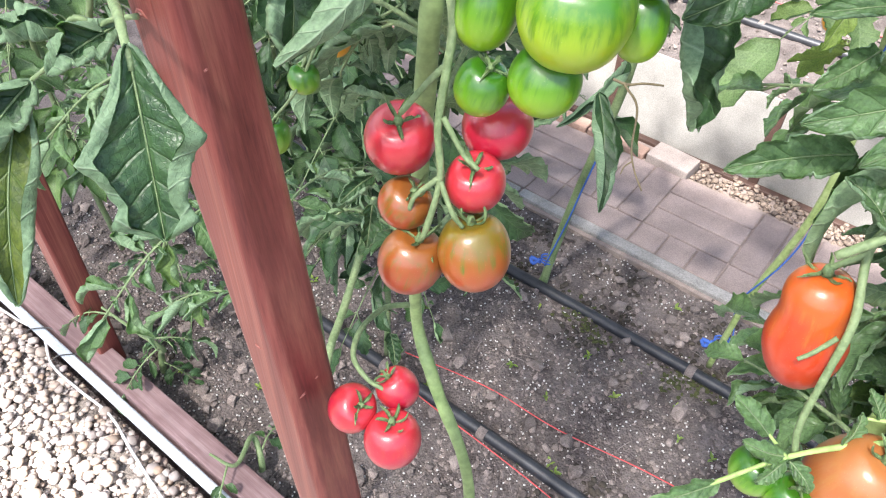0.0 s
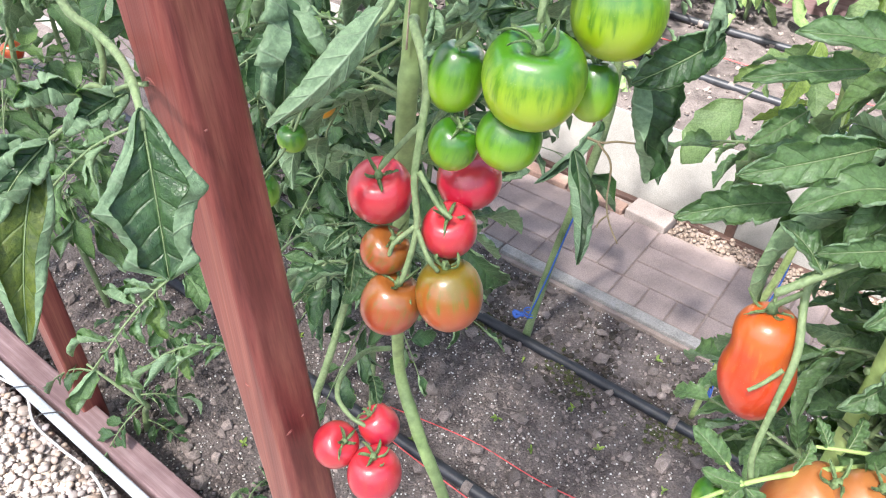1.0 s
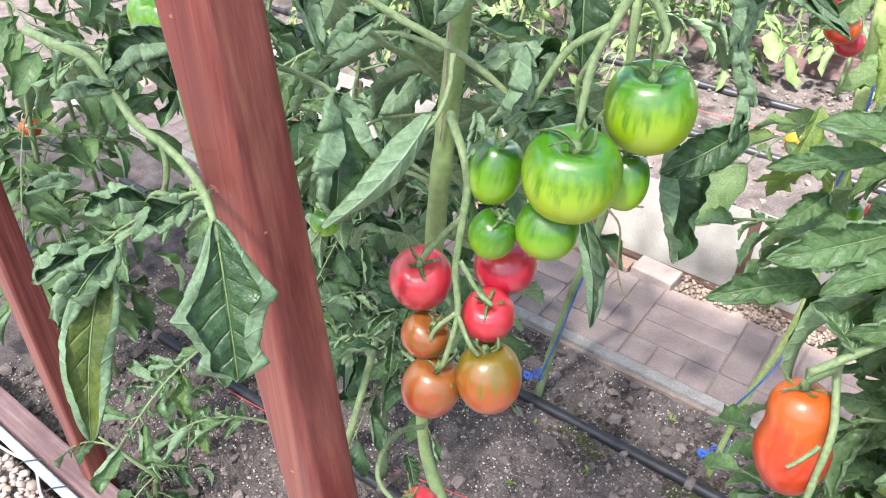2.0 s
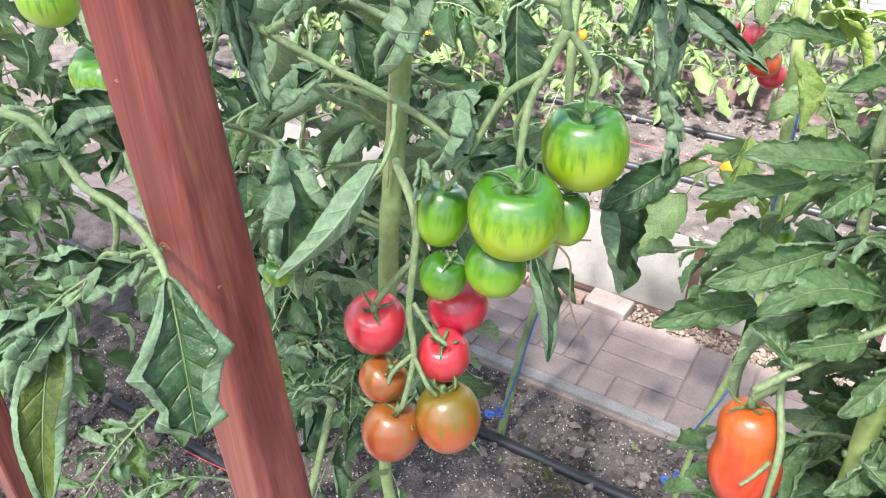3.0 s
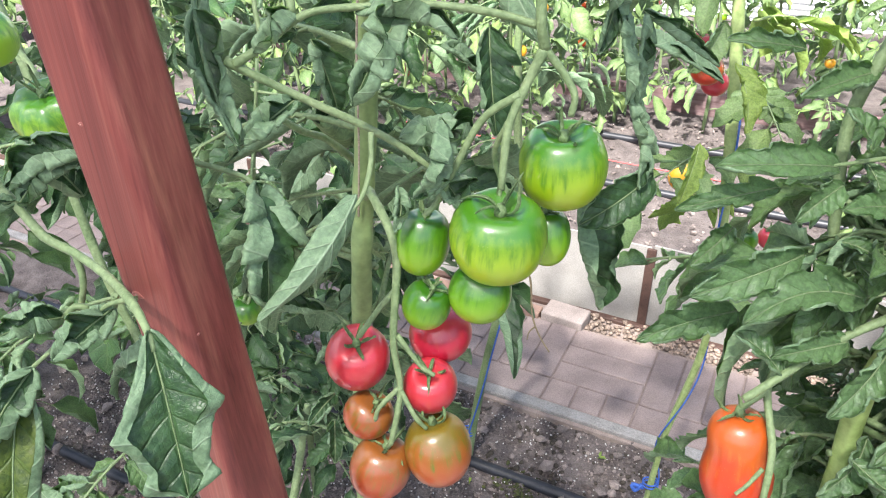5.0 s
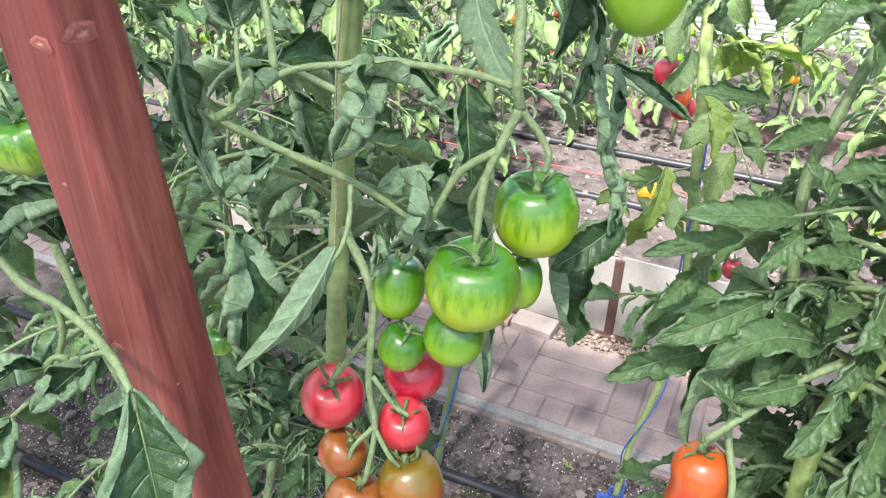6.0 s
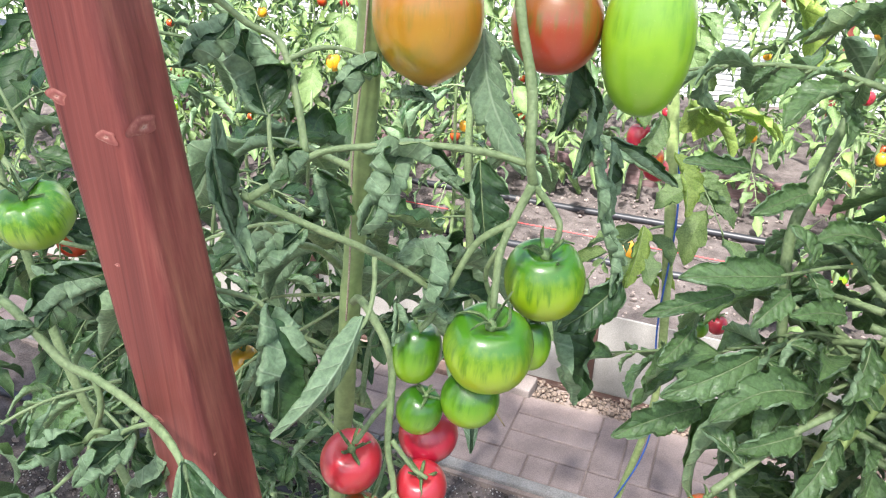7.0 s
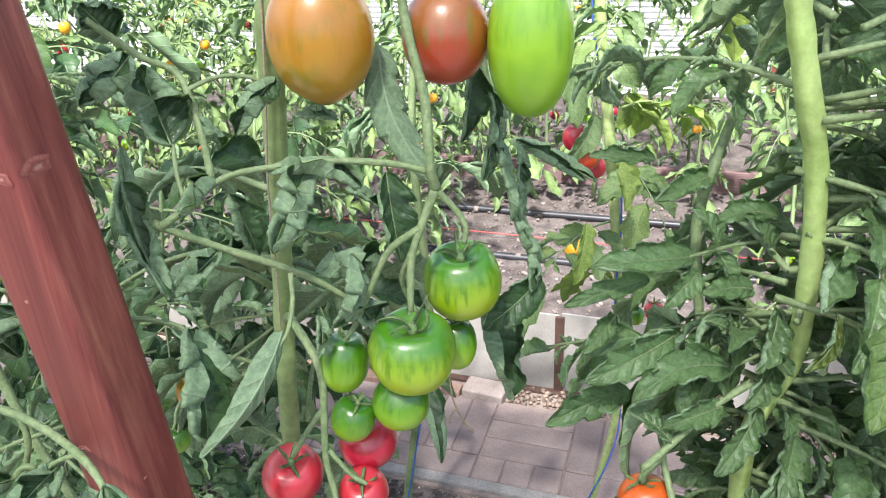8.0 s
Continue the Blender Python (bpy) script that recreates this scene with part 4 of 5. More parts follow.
main.leaf((0.653, 0.760, 1.540), (0.682, 0.802, 1.534), 0.0583, VIEW + (0.2, 0.2, 0.9), roll=1.0, cup=0.5, bend=0.15)
main.leaf((0.659, 0.761, 1.615), (0.645, 0.726, 1.571), 0.0643, VIEW + (-0.2, -0.2, 0.2), roll=1.1, cup=0.5, bend=0.08)
main.leaf((0.635, 0.751, 1.613), (0.689, 0.766, 1.601), 0.0471, VIEW + (0, 0, 0.9), roll=0.9, cup=0.4, bend=0.1)
main.leaf((0.611, 0.730, 1.615), (0.598, 0.709, 1.598), 0.0377, VIEW + (0, 0, 0.7), roll=1.0, cup=0.4)
main.leaf((0.586, 0.730, 1.633), (0.563, 0.744, 1.676), 0.0711, VIEW + (0.2, -0.3, -0.1), roll=0.9, cup=0.4, bend=-0.06, lobes=0.15)
main.leaf((0.691, 0.801, 1.599), (0.703, 0.787, 1.541), 0.0599, VIEW + (0, 0, -0.1), roll=0.6, cup=0.3, bend=0.05)
main.leaf((0.679, 0.762, 1.557), (0.671, 0.741, 1.514), 0.0538, VIEW + (0.3, 0.3, 0), roll=1.2, cup=0.5)
main.leaf((0.628, 0.786, 1.662), (0.609, 0.762, 1.631), 0.0395, VIEW + (0, 0, 0.4), roll=0.8, cup=0.4, bend=0.15)
main.leaf((0.677, 0.836, 1.673), (0.722, 0.800, 1.595), 0.0467, -VIEW + (0.3, 0.2, 0.2), roll=0.7, cup=0.4, bend=-0.05)
main.leaf((0.725, 0.893, 1.653), (0.723, 0.864, 1.601), 0.0460, VIEW + (0.4, 0, 0), roll=1.2, cup=0.7, bend=0.08, twist=0.6)
main.leaf((0.738, 0.887, 1.633), (0.737, 0.866, 1.572), 0.0422, VIEW + (0.2, 0.4, 0), roll=1.3, cup=0.7, bend=0.06, twist=-0.5)
main.leaf((0.739, 0.892, 1.597), (0.758, 0.869, 1.541), 0.0418, VIEW + (0.3, 0, 0), roll=1.3, cup=0.6, bend=0.1, twist=0.6)
main.leaf((0.755, 0.906, 1.589), (0.762, 0.880, 1.535), 0.0366, VIEW + (-0.2, 0.3, 0), roll=1.2, cup=0.6, bend=0.06)
main.leaf((0.753, 0.886, 1.555), (0.779, 0.882, 1.505), 0.0406, VIEW + (0.2, 0.2, 0), roll=1.3, cup=0.6, bend=-0.06, twist=-0.6)
main.leaf((0.768, 0.888, 1.523), (0.773, 0.868, 1.484), 0.0331, VIEW + (0.3, 0.2, 0), roll=1.1, cup=0.6, bend=0.05)
main.stem(((0.728, 0.899, 1.663), (0.741, 0.889, 1.613), (0.753, 0.888, 1.556), (0.774, 0.883, 1.489)), (0.0026, 0.0022, 0.0016), name="leaf_stalk")
main.leaf((0.778, 0.885, 1.489), (0.741, 0.843, 1.461), 0.0472, VIEW + (0, 0, 0.2), roll=0.4, cup=0.4, bend=0.08, lobes=0.15)
main.leaf((0.730, 0.887, 1.461), (0.755, 0.874, 1.375), 0.0690, VIEW + (0.1, 0.1, 0.1), roll=0.8, cup=0.45, bend=0.06, lobes=0.1)
main.leaf((0.571, 0.729, 1.686), (0.556, 0.699, 1.664), 0.0518, VIEW + (0, 0, 0.6), roll=0.9, cup=0.4, bend=0.1)
main.leaf((0.547, 0.746, 1.691), (0.534, 0.740, 1.712), 0.0518, VIEW, roll=0.9, cup=0.4, bend=0.1)
main.leaf((0.658, 0.806, 1.631), (0.631, 0.796, 1.634), 0.0275, VIEW + (0, 0, 1), roll=1.6, cup=0.7, bend=0.1)
main.leaf((0.663, 0.796, 1.587), (0.682, 0.807, 1.570), 0.0328, VIEW + (0, 0, 1), roll=1.6, cup=0.7, bend=0.1)
main.leaf((0.654, 0.754, 1.513), (0.659, 0.739, 1.490), 0.0269, VIEW, roll=1.5, cup=0.7, bend=0.1)
main.leaf((0.611, 0.734, 1.183), (0.635, 0.713, 1.181), 0.0199, VIEW, roll=0.5)
main.spray((0.583, 0.836, 1.564), (-0.7, 0.3, 0.1), 0.26, 4, size=0.058, roll=0.65, res=(14, 12))
main.spray((0.582, 0.830, 1.511), (-0.4, 0.8, 0.1), 0.26, 4, size=0.058, roll=0.65, res=(14, 12))
main.spray((0.570, 0.833, 1.391), (-0.8, 0.35, -0.1), 0.22, 4, size=0.055, roll=0.65, res=(14, 12))
for k, (a, z, n) in enumerate(((3.0, 1.5, 0.2), (2.3, 1.46, 0.3), (1.4, 1.44, 0.26), (2.9, 1.38, 0.24), (2.0, 1.34, 0.3), (2.5, 1.26, 0.28), (1.7, 1.2, 0.26), (2.9, 1.14, 0.24))):
    main.spray((0.575, 0.845, z), (math.cos(a), math.sin(a), 0.2), n, 4, size=0.062, roll=0.6, sag=0.6, res=(14, 12))

main.leaf((0.694, 1.133, 1.516), (0.788, 1.133, 1.477), 0.0563, VIEW + (0, 0, 0.4), roll=1.0, cup=0.5, bend=0.1)
main.leaf((0.597, 0.760, 1.592), (0.609, 0.764, 1.546), 0.0396, VIEW + (0, 0, 0.3), roll=0.9, cup=0.4)
main.leaf((0.585, 0.711, 1.510), (0.586, 0.683, 1.459), 0.0353, VIEW + (0.2, 0, 0), roll=1.1, cup=0.5)
main.leaf((0.558, 0.719, 1.634), (0.596, 0.689, 1.551), 0.0322, VIEW + (0.3, 0.2, 0), roll=1.4, cup=0.6, bend=-0.04)
main.leaf((0.613, 0.723, 1.357), (0.610, 0.695, 1.351), 0.0324, VIEW + (0, 0, 0.3), roll=0.7, cup=0.4)
main.leaf((0.605, 0.729, 1.324), (0.616, 0.710, 1.303), 0.0345, VIEW + (0, 0, 0.1), roll=0.7, cup=0.4)
main.leaf((0.611, 0.910, 1.294), (0.630, 0.932, 1.300), 0.0333, VIEW + (0, 0, 0.6), roll=1.1, cup=0.5, bend=0.2)
main.stem(((0.365, 0.976, 1.029), (0.366, 0.944, 0.961), (0.363, 0.907, 0.877), (0.352, 0.887, 0.812), (0.329, 0.877, 0.733), (-0.12, 1.24, 0.2), (-0.155, 1.266, -0.06)), (0.005, 0.006, 0.0065), name="side_stem")

# the plant beside the post
left = Plant((0.25, 0.92, SOIL_Z - 0.02), "tomato plant with long drooping curled leaves beside the wooden post")
left.stem(((0.408, 0.624, 1.543), (0.438, 0.626, 1.540), (0.466, 0.628, 1.538), (0.494, 0.623, 1.527), (0.518, 0.618, 1.516), (0.538, 0.618, 1.512), (0.570, 0.610, 1.512), (0.606, 0.594, 1.517), (0.625, 0.584, 1.515), (0.631, 0.580, 1.507)), (0.0031, 0.0027, 0.0025, 0.0022, 0.0015), name="leaf_stalk")
left.leaf((0.628, 0.583, 1.516), (0.655, 0.560, 1.448), 0.056, VIEW + (0.05, -0.05, 0.1), roll=1.2, cup=0.3, bend=0.02, lobes=0.03, res=(60, 44), neck=0.5, horns=((0.5, 0.28, 1), (0.88, 0.5, 1), (0.42, 0.28, -1), (0.88, 0.42, -1)), fold=0.66)
left.leaf((0.567, 0.612, 1.490), (0.555, 0.579, 1.475), 0.0412, VIEW + (0, 0, 0.5), roll=1.3, cup=0.5, bend=0.15, stalk=(0.571, 0.613, 1.497))
left.leaf((0.547, 0.597, 1.487), (0.529, 0.571, 1.486), 0.0394, VIEW + (0.0, 0, 0.8), roll=1.1, cup=0.5, bend=0.2, stalk=(0.557, 0.605, 1.490))
left.leaf((0.495, 0.624, 1.527), (0.518, 0.651, 1.545), 0.0377, VIEW + (0, 0, 0.7), roll=1.0, cup=0.5, bend=0.1)
left.leaf((0.494, 0.624, 1.529), (0.474, 0.596, 1.527), 0.0327, VIEW + (0, 0, 0.9), roll=1.2, cup=0.5, bend=0.12)
left.leaf((0.536, 0.569, 1.460), (0.566, 0.519, 1.378), 0.041, VIEW + (0.1, -0.2, 0), roll=1.0, cup=0.3, bend=0.05, lobes=0.08, fold=0.68, mats=YELLOW_SET, label="yellowing green leaf")
left.leaf((0.540, 0.577, 1.467), (0.537, 0.535, 1.433), 0.0472, VIEW + (0, 0, 0.3), roll=1.3, cup=0.5, bend=0.1)
left.leaf((0.527, 0.569, 1.467), (0.517, 0.538, 1.453), 0.0433, VIEW + (0, 0, 0.4), roll=1.2, cup=0.5, bend=0.1)
left.leaf((0.503, 0.586, 1.490), (0.489, 0.561, 1.488), 0.0286, VIEW + (0, 0, 0.6), roll=1.2, cup=0.5, bend=0.1)
left.stem(((0.539, 0.618, 1.512), (0.542, 0.616, 1.497), (0.537, 0.612, 1.478), (0.537, 0.602, 1.465)), (0.0019, 0.0016), name="leaf_stalk")
left.stem(((0.583, 0.614, 1.499), (0.568, 0.608, 1.494), (0.553, 0.597, 1.482), (0.540, 0.577, 1.467)), (0.0014, 0.0011), name="leaf_stalk")
left.leaf((0.521, 0.660, 1.552), (0.488, 0.625, 1.535), 0.0455, VIEW + (0, 0, 0.6), roll=1.0, cup=0.5, bend=0.15)
left.leaf((0.502, 0.658, 1.518), (0.470, 0.650, 1.550), 0.0471, VIEW + (0, 0.2, 0.6), roll=0.9, cup=0.4, bend=0.1)
left.leaf((0.575, 0.630, 1.470), (0.554, 0.609, 1.442), 0.0386, VIEW, roll=0.8, cup=0.4)
left.fruit((0.203, 0.813, 1.535), 0.028, 0.026, RIBBED, up=(0.1, -0.1, 1), label="green tomato high on the plant")
left.stem(((0.203, 0.813, 1.556), (0.18, 0.84, 1.6), (0.0, 0.95, 1.64)), 0.003, name="truss_stem")
left.stem(((0.135, 0.880, 1.507), (0.171, 0.870, 1.486), (0.203, 0.852, 1.474)), 0.003, name="truss_stem")
left.fruit((0.219, 0.846, 1.456), 0.0364, 0.0325, RIBBED, up=(0.15, -0.35, 1), lobes=9, depth=0.26, dent=0.16, label="ribbed green tomato")
left.stem(((-0.02, 0.99, 1.85), (-0.04, 0.980, 1.618), (0.03, 0.955, 1.444), (0.1, 0.93, 1.180), (0.22, 0.92, 0.8), (0.25, 0.92, -0.06)), 0.006)
for k, (a, z) in enumerate(((2.2, 1.5), (3.3, 1.38), (1.2, 1.3), (4.2, 1.2), (2.8, 1.1), (1.0, 1.6), (3.0, 1.7), (2.0, 0.9), (3.6, 0.75), (4.6, 1.0))):
    left.spray((0.2, 0.92, z), (math.cos(a), math.sin(a), 0.25), 0.28, 5, size=0.05, roll=0.95, res=(14, 12), mats=HALF_LIT_SET)

# the plant with plum tomatoes
right = Plant((0.97, 0.93, SOIL_Z - 0.02), "tomato plant with broad green leaves and orange-red plum tomatoes", HALF_LIT_SET)
# main stem painted as if in full sun
right.stem(((0.926, 0.897, 1.718), (0.931, 0.898, 1.692), (0.944, 0.899, 1.640), (0.960, 0.910, 1.581), (0.969, 0.914, 1.502), (0.968, 0.914, 1.423), (0.946, 0.906, 1.353), (0.95, 0.92, 1.2), (0.97, 0.93, 0.6), (0.97, 0.93, -0.06)), (0.0078, 0.0078, 0.0078), STEM_LIT, label="thick green main stem")
right.stem(((0.887, 0.872, 1.380), (0.881, 0.858, 1.358), (0.893, 0.834, 1.325), (0.895, 0.816, 1.295), (0.897, 0.799, 1.260), (0.903, 0.794, 1.239)), (0.0030, 0.0027, 0.0024, 0.0022), name="truss_stem")
right.stem(((0.890, 0.826, 1.314), (0.883, 0.815, 1.306), (0.877, 0.808, 1.301)), (0.0017, 0.0013), name="truss_stem")
right.stem(((0.882, 0.857, 1.357), (0.870, 0.850, 1.344), (0.863, 0.847, 1.332)), (0.0022, 0.0019), name="truss_stem")
right.fruit((0.874, 0.844, 1.295), 0.0274, 0.0475, ORANGE_RED, up=(-0.15, 0.1, 1), waist=0.2, dent=0.06, label="long orange-red plum tomato with a waist")
right.fruit((0.941, 0.814, 1.214), 0.0294, 0.0441, DULL_ORANGE, up=(0.2, 0, 1), dent=0.06, label="long orange-red plum tomato")
right.fruit((0.965, 0.819, 1.230), 0.0247, 0.0405, DULL_ORANGE, up=(0.2, 0, 1), dent=0.06, label="long orange-red plum tomato")
right.fruit((0.890, 0.793, 1.203), 0.0176, 0.0184, GREEN_SMALL, up=(0.1, 0, 1), label="small green tomato")
right.fruit((0.915, 0.790, 1.200), 0.0165, 0.0173, GREEN_SMALL, up=(0.1, 0, 1), label="small green tomato")
right.fruit((0.840, 1.122, 1.325), 0.0104, 0.0110, GREEN_SMALL, label="small green tomato")
right.fruit((0.859, 1.168, 1.307), 0.0116, 0.0116, RED, label="small ripe red tomato")
right.stem(((0.839, 1.127, 1.335), (0.866, 1.104, 1.384), (0.897, 0.972, 1.451)), 0.0015, name="truss_stem")
right.stem(((0.945, 0.950, 1.508), (0.918, 0.938, 1.506), (0.892, 0.920, 1.504), (0.855, 0.898, 1.500)), (0.0017, 0.0012), name="leaf_stalk")
right.stem(((0.945, 1.055, 1.70), (0.928, 1.03, 1.652), (0.906, 0.989, 1.586), (0.897, 0.969, 1.556), (0.889, 0.957, 1.517), (0.896, 0.939, 1.458), (0.906, 0.923, 1.397)), (0.002, 0.003, 0.0042, 0.0045, 0.004, 0.004), name="side_stem")
right.stem(((0.894, 0.936, 1.475), (0.916, 0.927, 1.465), (0.937, 0.917, 1.453), (0.952, 0.914, 1.438)), (0.0023, 0.0017), name="leaf_stalk")
right.stem(((0.939, 0.922, 1.460), (0.912, 0.912, 1.463), (0.895, 0.899, 1.452), (0.867, 0.880, 1.436)), (0.0017, 0.0014), name="leaf_stalk")
right.stem(((0.940, 0.887, 1.418), (0.913, 0.868, 1.403), (0.886, 0.837, 1.388), (0.867, 0.821, 1.373)), (0.0030, 0.0027), name="leaf_stalk")
right.leaf((0.889, 0.918, 1.502), (0.818, 0.875, 1.507), 0.0422, VIEW + (0, 0, 0.5), roll=0.5, cup=0.3, bend=0.12, lobes=0.3)
right.leaf((0.882, 0.887, 1.451), (0.821, 0.835, 1.432), 0.0479, VIEW + (0, 0, 0.3), roll=0.5, cup=0.4, bend=0.1, lobes=0.3)
right.leaf((0.922, 0.881, 1.432), (0.856, 0.832, 1.423), 0.0462, VIEW + (0, 0, 0.8), roll=0.4, cup=0.35, bend=0.12, lobes=0.3)
right.leaf((0.850, 0.878, 1.401), (0.792, 0.835, 1.386), 0.0438, VIEW + (0, 0, 0.3), roll=0.5, cup=0.4, bend=0.1, lobes=0.3)
right.leaf((0.952, 0.909, 1.471), (0.939, 0.872, 1.436), 0.0566, VIEW + (0.2, 0, 0.3), roll=0.5, cup=0.35, bend=0.1)
right.leaf((0.897, 0.967, 1.552), (0.857, 0.932, 1.540), 0.0358, VIEW + (0, 0, 0.5), roll=0.5, cup=0.4)
right.leaf((0.894, 0.972, 1.631), (0.909, 0.947, 1.595), 0.0490, VIEW, roll=0.4, cup=0.4, bend=0.1)
right.leaf((0.905, 0.941, 1.499), (0.921, 0.922, 1.475), 0.0379, VIEW + (0, 0, 0.2), roll=0.2, cup=0.3, lobes=0.1)
right.leaf((0.912, 0.902, 1.445), (0.929, 0.890, 1.433), 0.0310, VIEW + (0, 0, 0.2), roll=0.2, cup=0.3, lobes=0.1)
right.leaf((0.947, 0.949, 1.528), (0.902, 0.931, 1.527), 0.0422, VIEW + (0, 0, 0.6), roll=0.5, cup=0.4)
right.leaf((0.857, 0.913, 1.483), (0.798, 0.872, 1.472), 0.0278, VIEW + (0, 0, 0.5), roll=0.4, cup=0.4, bend=0.1)
right.leaf((0.886, 0.837, 1.388), (0.852, 0.845, 1.406), 0.0386, VIEW + (0, 0, 0.5), roll=0.5, cup=0.4)
right.leaf((0.920, 0.871, 1.403), (0.877, 0.839, 1.398), 0.0339, VIEW + (0, 0, 0.5), roll=0.5, cup=0.4)
right.leaf((0.852, 0.977, 1.559), (0.803, 0.950, 1.567), 0.0283, VIEW + (0, 0, 0.6), roll=0.5, cup=0.4)
right.leaf((0.983, 0.872, 1.490), (0.964, 0.840, 1.463), 0.0215, VIEW, roll=0.6, cup=0.4, mats=YELLOW_SET, label="yellowing narrow leaf")
right.leaf((1.007, 0.902, 1.534), (1.007, 0.866, 1.462), 0.02, VIEW, roll=0.5, cup=0.6, mats=YELLOW_SET, label="yellowing leaf")
right.leaf((0.834, 0.915, 1.445), (0.814, 0.878, 1.429), 0.0290, VIEW + (0, 0, 0.6), roll=0.5, cup=0.35, bend=0.1)
for k, (a, z, s) in enumerate(((0.4, 1.62, 0.075), (0.3, 1.5, 0.075), (1.4, 1.55, 0.08), (0.2, 1.4, 0.08), (1.0, 1.3, 0.075), (2.2, 1.45, 0.07), (-0.5, 1.3, 0.08), (0.8, 1.7, 0.07), (1.9, 1.68, 0.07), (0.1, 1.2, 0.08), (1.5, 1.15, 0.075))):
    right.spray((0.955, 0.915, z), (math.cos(a), math.sin(a), 0.25), 0.26, 4, size=s * 0.62, roll=0.5, res=(13, 10))
    right.spray((0.955, 0.915, z - 0.05), (math.cos(a + 0.7), math.sin(a + 0.7), 0.35), 0.2, 4, size=s * 0.62, roll=0.5, res=(14, 10))
# shoot with small leaves in front of the low plum tomatoes
right.stem(((0.846, 0.714, 1.217), (0.871, 0.748, 1.228), (0.899, 0.785, 1.240), (0.925, 0.812, 1.246), (0.952, 0.836, 1.249), (0.995, 0.923, 1.193)), (0.0012, 0.0016, 0.0022, 0.0024), STEM_LIT, name="leaf_stalk")
right.stem(((0.900, 0.786, 1.241), (0.890, 0.787, 1.247), (0.885, 0.787, 1.251)), (0.0014, 0.001), STEM_LIT, name="leaf_stalk")
right.stem(((0.965, 0.854, 1.255), (0.947, 0.843, 1.257), (0.929, 0.831, 1.259)), (0.0018, 0.0012), STEM_LIT, name="leaf_stalk")
right.leaf((0.886, 0.787, 1.250), (0.857, 0.788, 1.267), 0.026, VIEW + (0, 0, 0.3), roll=0.25, cup=0.3, bend=0.08, res=(22, 12))
right.leaf((0.926, 0.814, 1.247), (0.943, 0.802, 1.227), 0.018, VIEW + (0.2, 0, 0), roll=0.25, cup=0.3, bend=0.08, res=(22, 12))
right.leaf((0.924, 0.812, 1.246), (0.925, 0.831, 1.262), 0.022, VIEW + (0, 0.2, 0.2), roll=0.25, cup=0.3, bend=0.08, res=(22, 12))
right.leaf((0.937, 0.836, 1.258), (0.922, 0.843, 1.272), 0.016, VIEW + (0, 0, 0.4), roll=0.25, cup=0.3, bend=0.08, res=(22, 12))
right.leaf((0.901, 0.787, 1.241), (0.874, 0.775, 1.247), 0.020, VIEW + (0, 0, 0.6), roll=0.25, cup=0.3, bend=0.08, res=(22, 12))
right.leaf((0.900, 0.784, 1.239), (0.892, 0.765, 1.229), 0.020, VIEW + (0, 0, 0.2), roll=0.25, cup=0.3, bend=0.08, res=(22, 12))
right.leaf((0.903, 0.786, 1.239), (0.922, 0.784, 1.225), 0.019, VIEW + (0.2, 0, 0.2), roll=0.25, cup=0.3, bend=0.08, res=(22, 12))
right.leaf((0.951, 0.835, 1.248), (0.939, 0.815, 1.240), 0.016, VIEW + (0, 0, 0.5), roll=0.25, cup=0.3, bend=0.08, res=(22, 12))
right.leaf((0.874, 0.751, 1.228), (0.842, 0.709, 1.215), 0.024, VIEW + (0, 0, 0.4), roll=0.25, cup=0.3, bend=0.08, res=(22, 12))
right.leaf((0.947, 0.843, 1.257), (0.947, 0.863, 1.273), 0.025, VIEW + (0, 0, 0.3), roll=0.25, cup=0.3, bend=0.08, res=(22, 12))
right.leaf((0.893, 0.783, 1.243), (0.893, 0.774, 1.235), 0.015, VIEW + (0, 0, 0), roll=0.25, cup=0.3, bend=0.08, res=(22, 12))

right.leaf((0.947, 0.889, 1.393), (0.919, 0.840, 1.362), 0.0422, VIEW + (0, 0, 0.4), roll=0.5, cup=0.4)
right.leaf((0.978, 0.907, 1.360), (0.954, 0.854, 1.320), 0.0474, VIEW + (0, 0, 0.4), roll=0.5, cup=0.4)
right.leaf((0.954, 0.890, 1.314), (0.929, 0.845, 1.287), 0.0422, VIEW + (0, 0, 0.4), roll=0.5, cup=0.4)
right.leaf((0.957, 0.912, 1.419), (0.935, 0.875, 1.400), 0.0391, VIEW + (0, 0, 0.4), roll=0.5, cup=0.4)
right.leaf((0.944, 0.859, 1.316), (0.977, 0.852, 1.301), 0.0371, VIEW + (0, 0, 0.4), roll=0.5, cup=0.4)

gr = np.random.default_rng(77)
for k in range(46):
    a, z = gr.uniform(-0.75, 1.9), gr.uniform(1.02, 1.76)
    o = (0.955 + gr.normal(0, 0.012), 0.915 + gr.normal(0, 0.012), z)
    right.spray(o, (math.cos(a), math.sin(a), gr.uniform(-0.1, 0.5)), gr.uniform(0.1, 0.24), 4, gr.uniform(0.042, 0.062), 0.5, gr.uniform(0.2, 0.9), (13, 10))
for k in range(9):
    a, z = gr.uniform(2.2, 3.4), gr.uniform(1.1, 1.5)
    right.spray((0.955, 0.915, z), (math.cos(a), math.sin(a), gr.uniform(-0.2, 0.2)), gr.uniform(0.06, 0.12), 3, gr.uniform(0.035, 0.05), 0.5, gr.uniform(0.2, 0.6), (9, 8))

main.leaf((0.753, 0.906, 1.591), (0.804, 0.920, 1.557), 0.0254, VIEW + (0, 0, 0.3), roll=0.9, cup=0.5, bend=0.08)
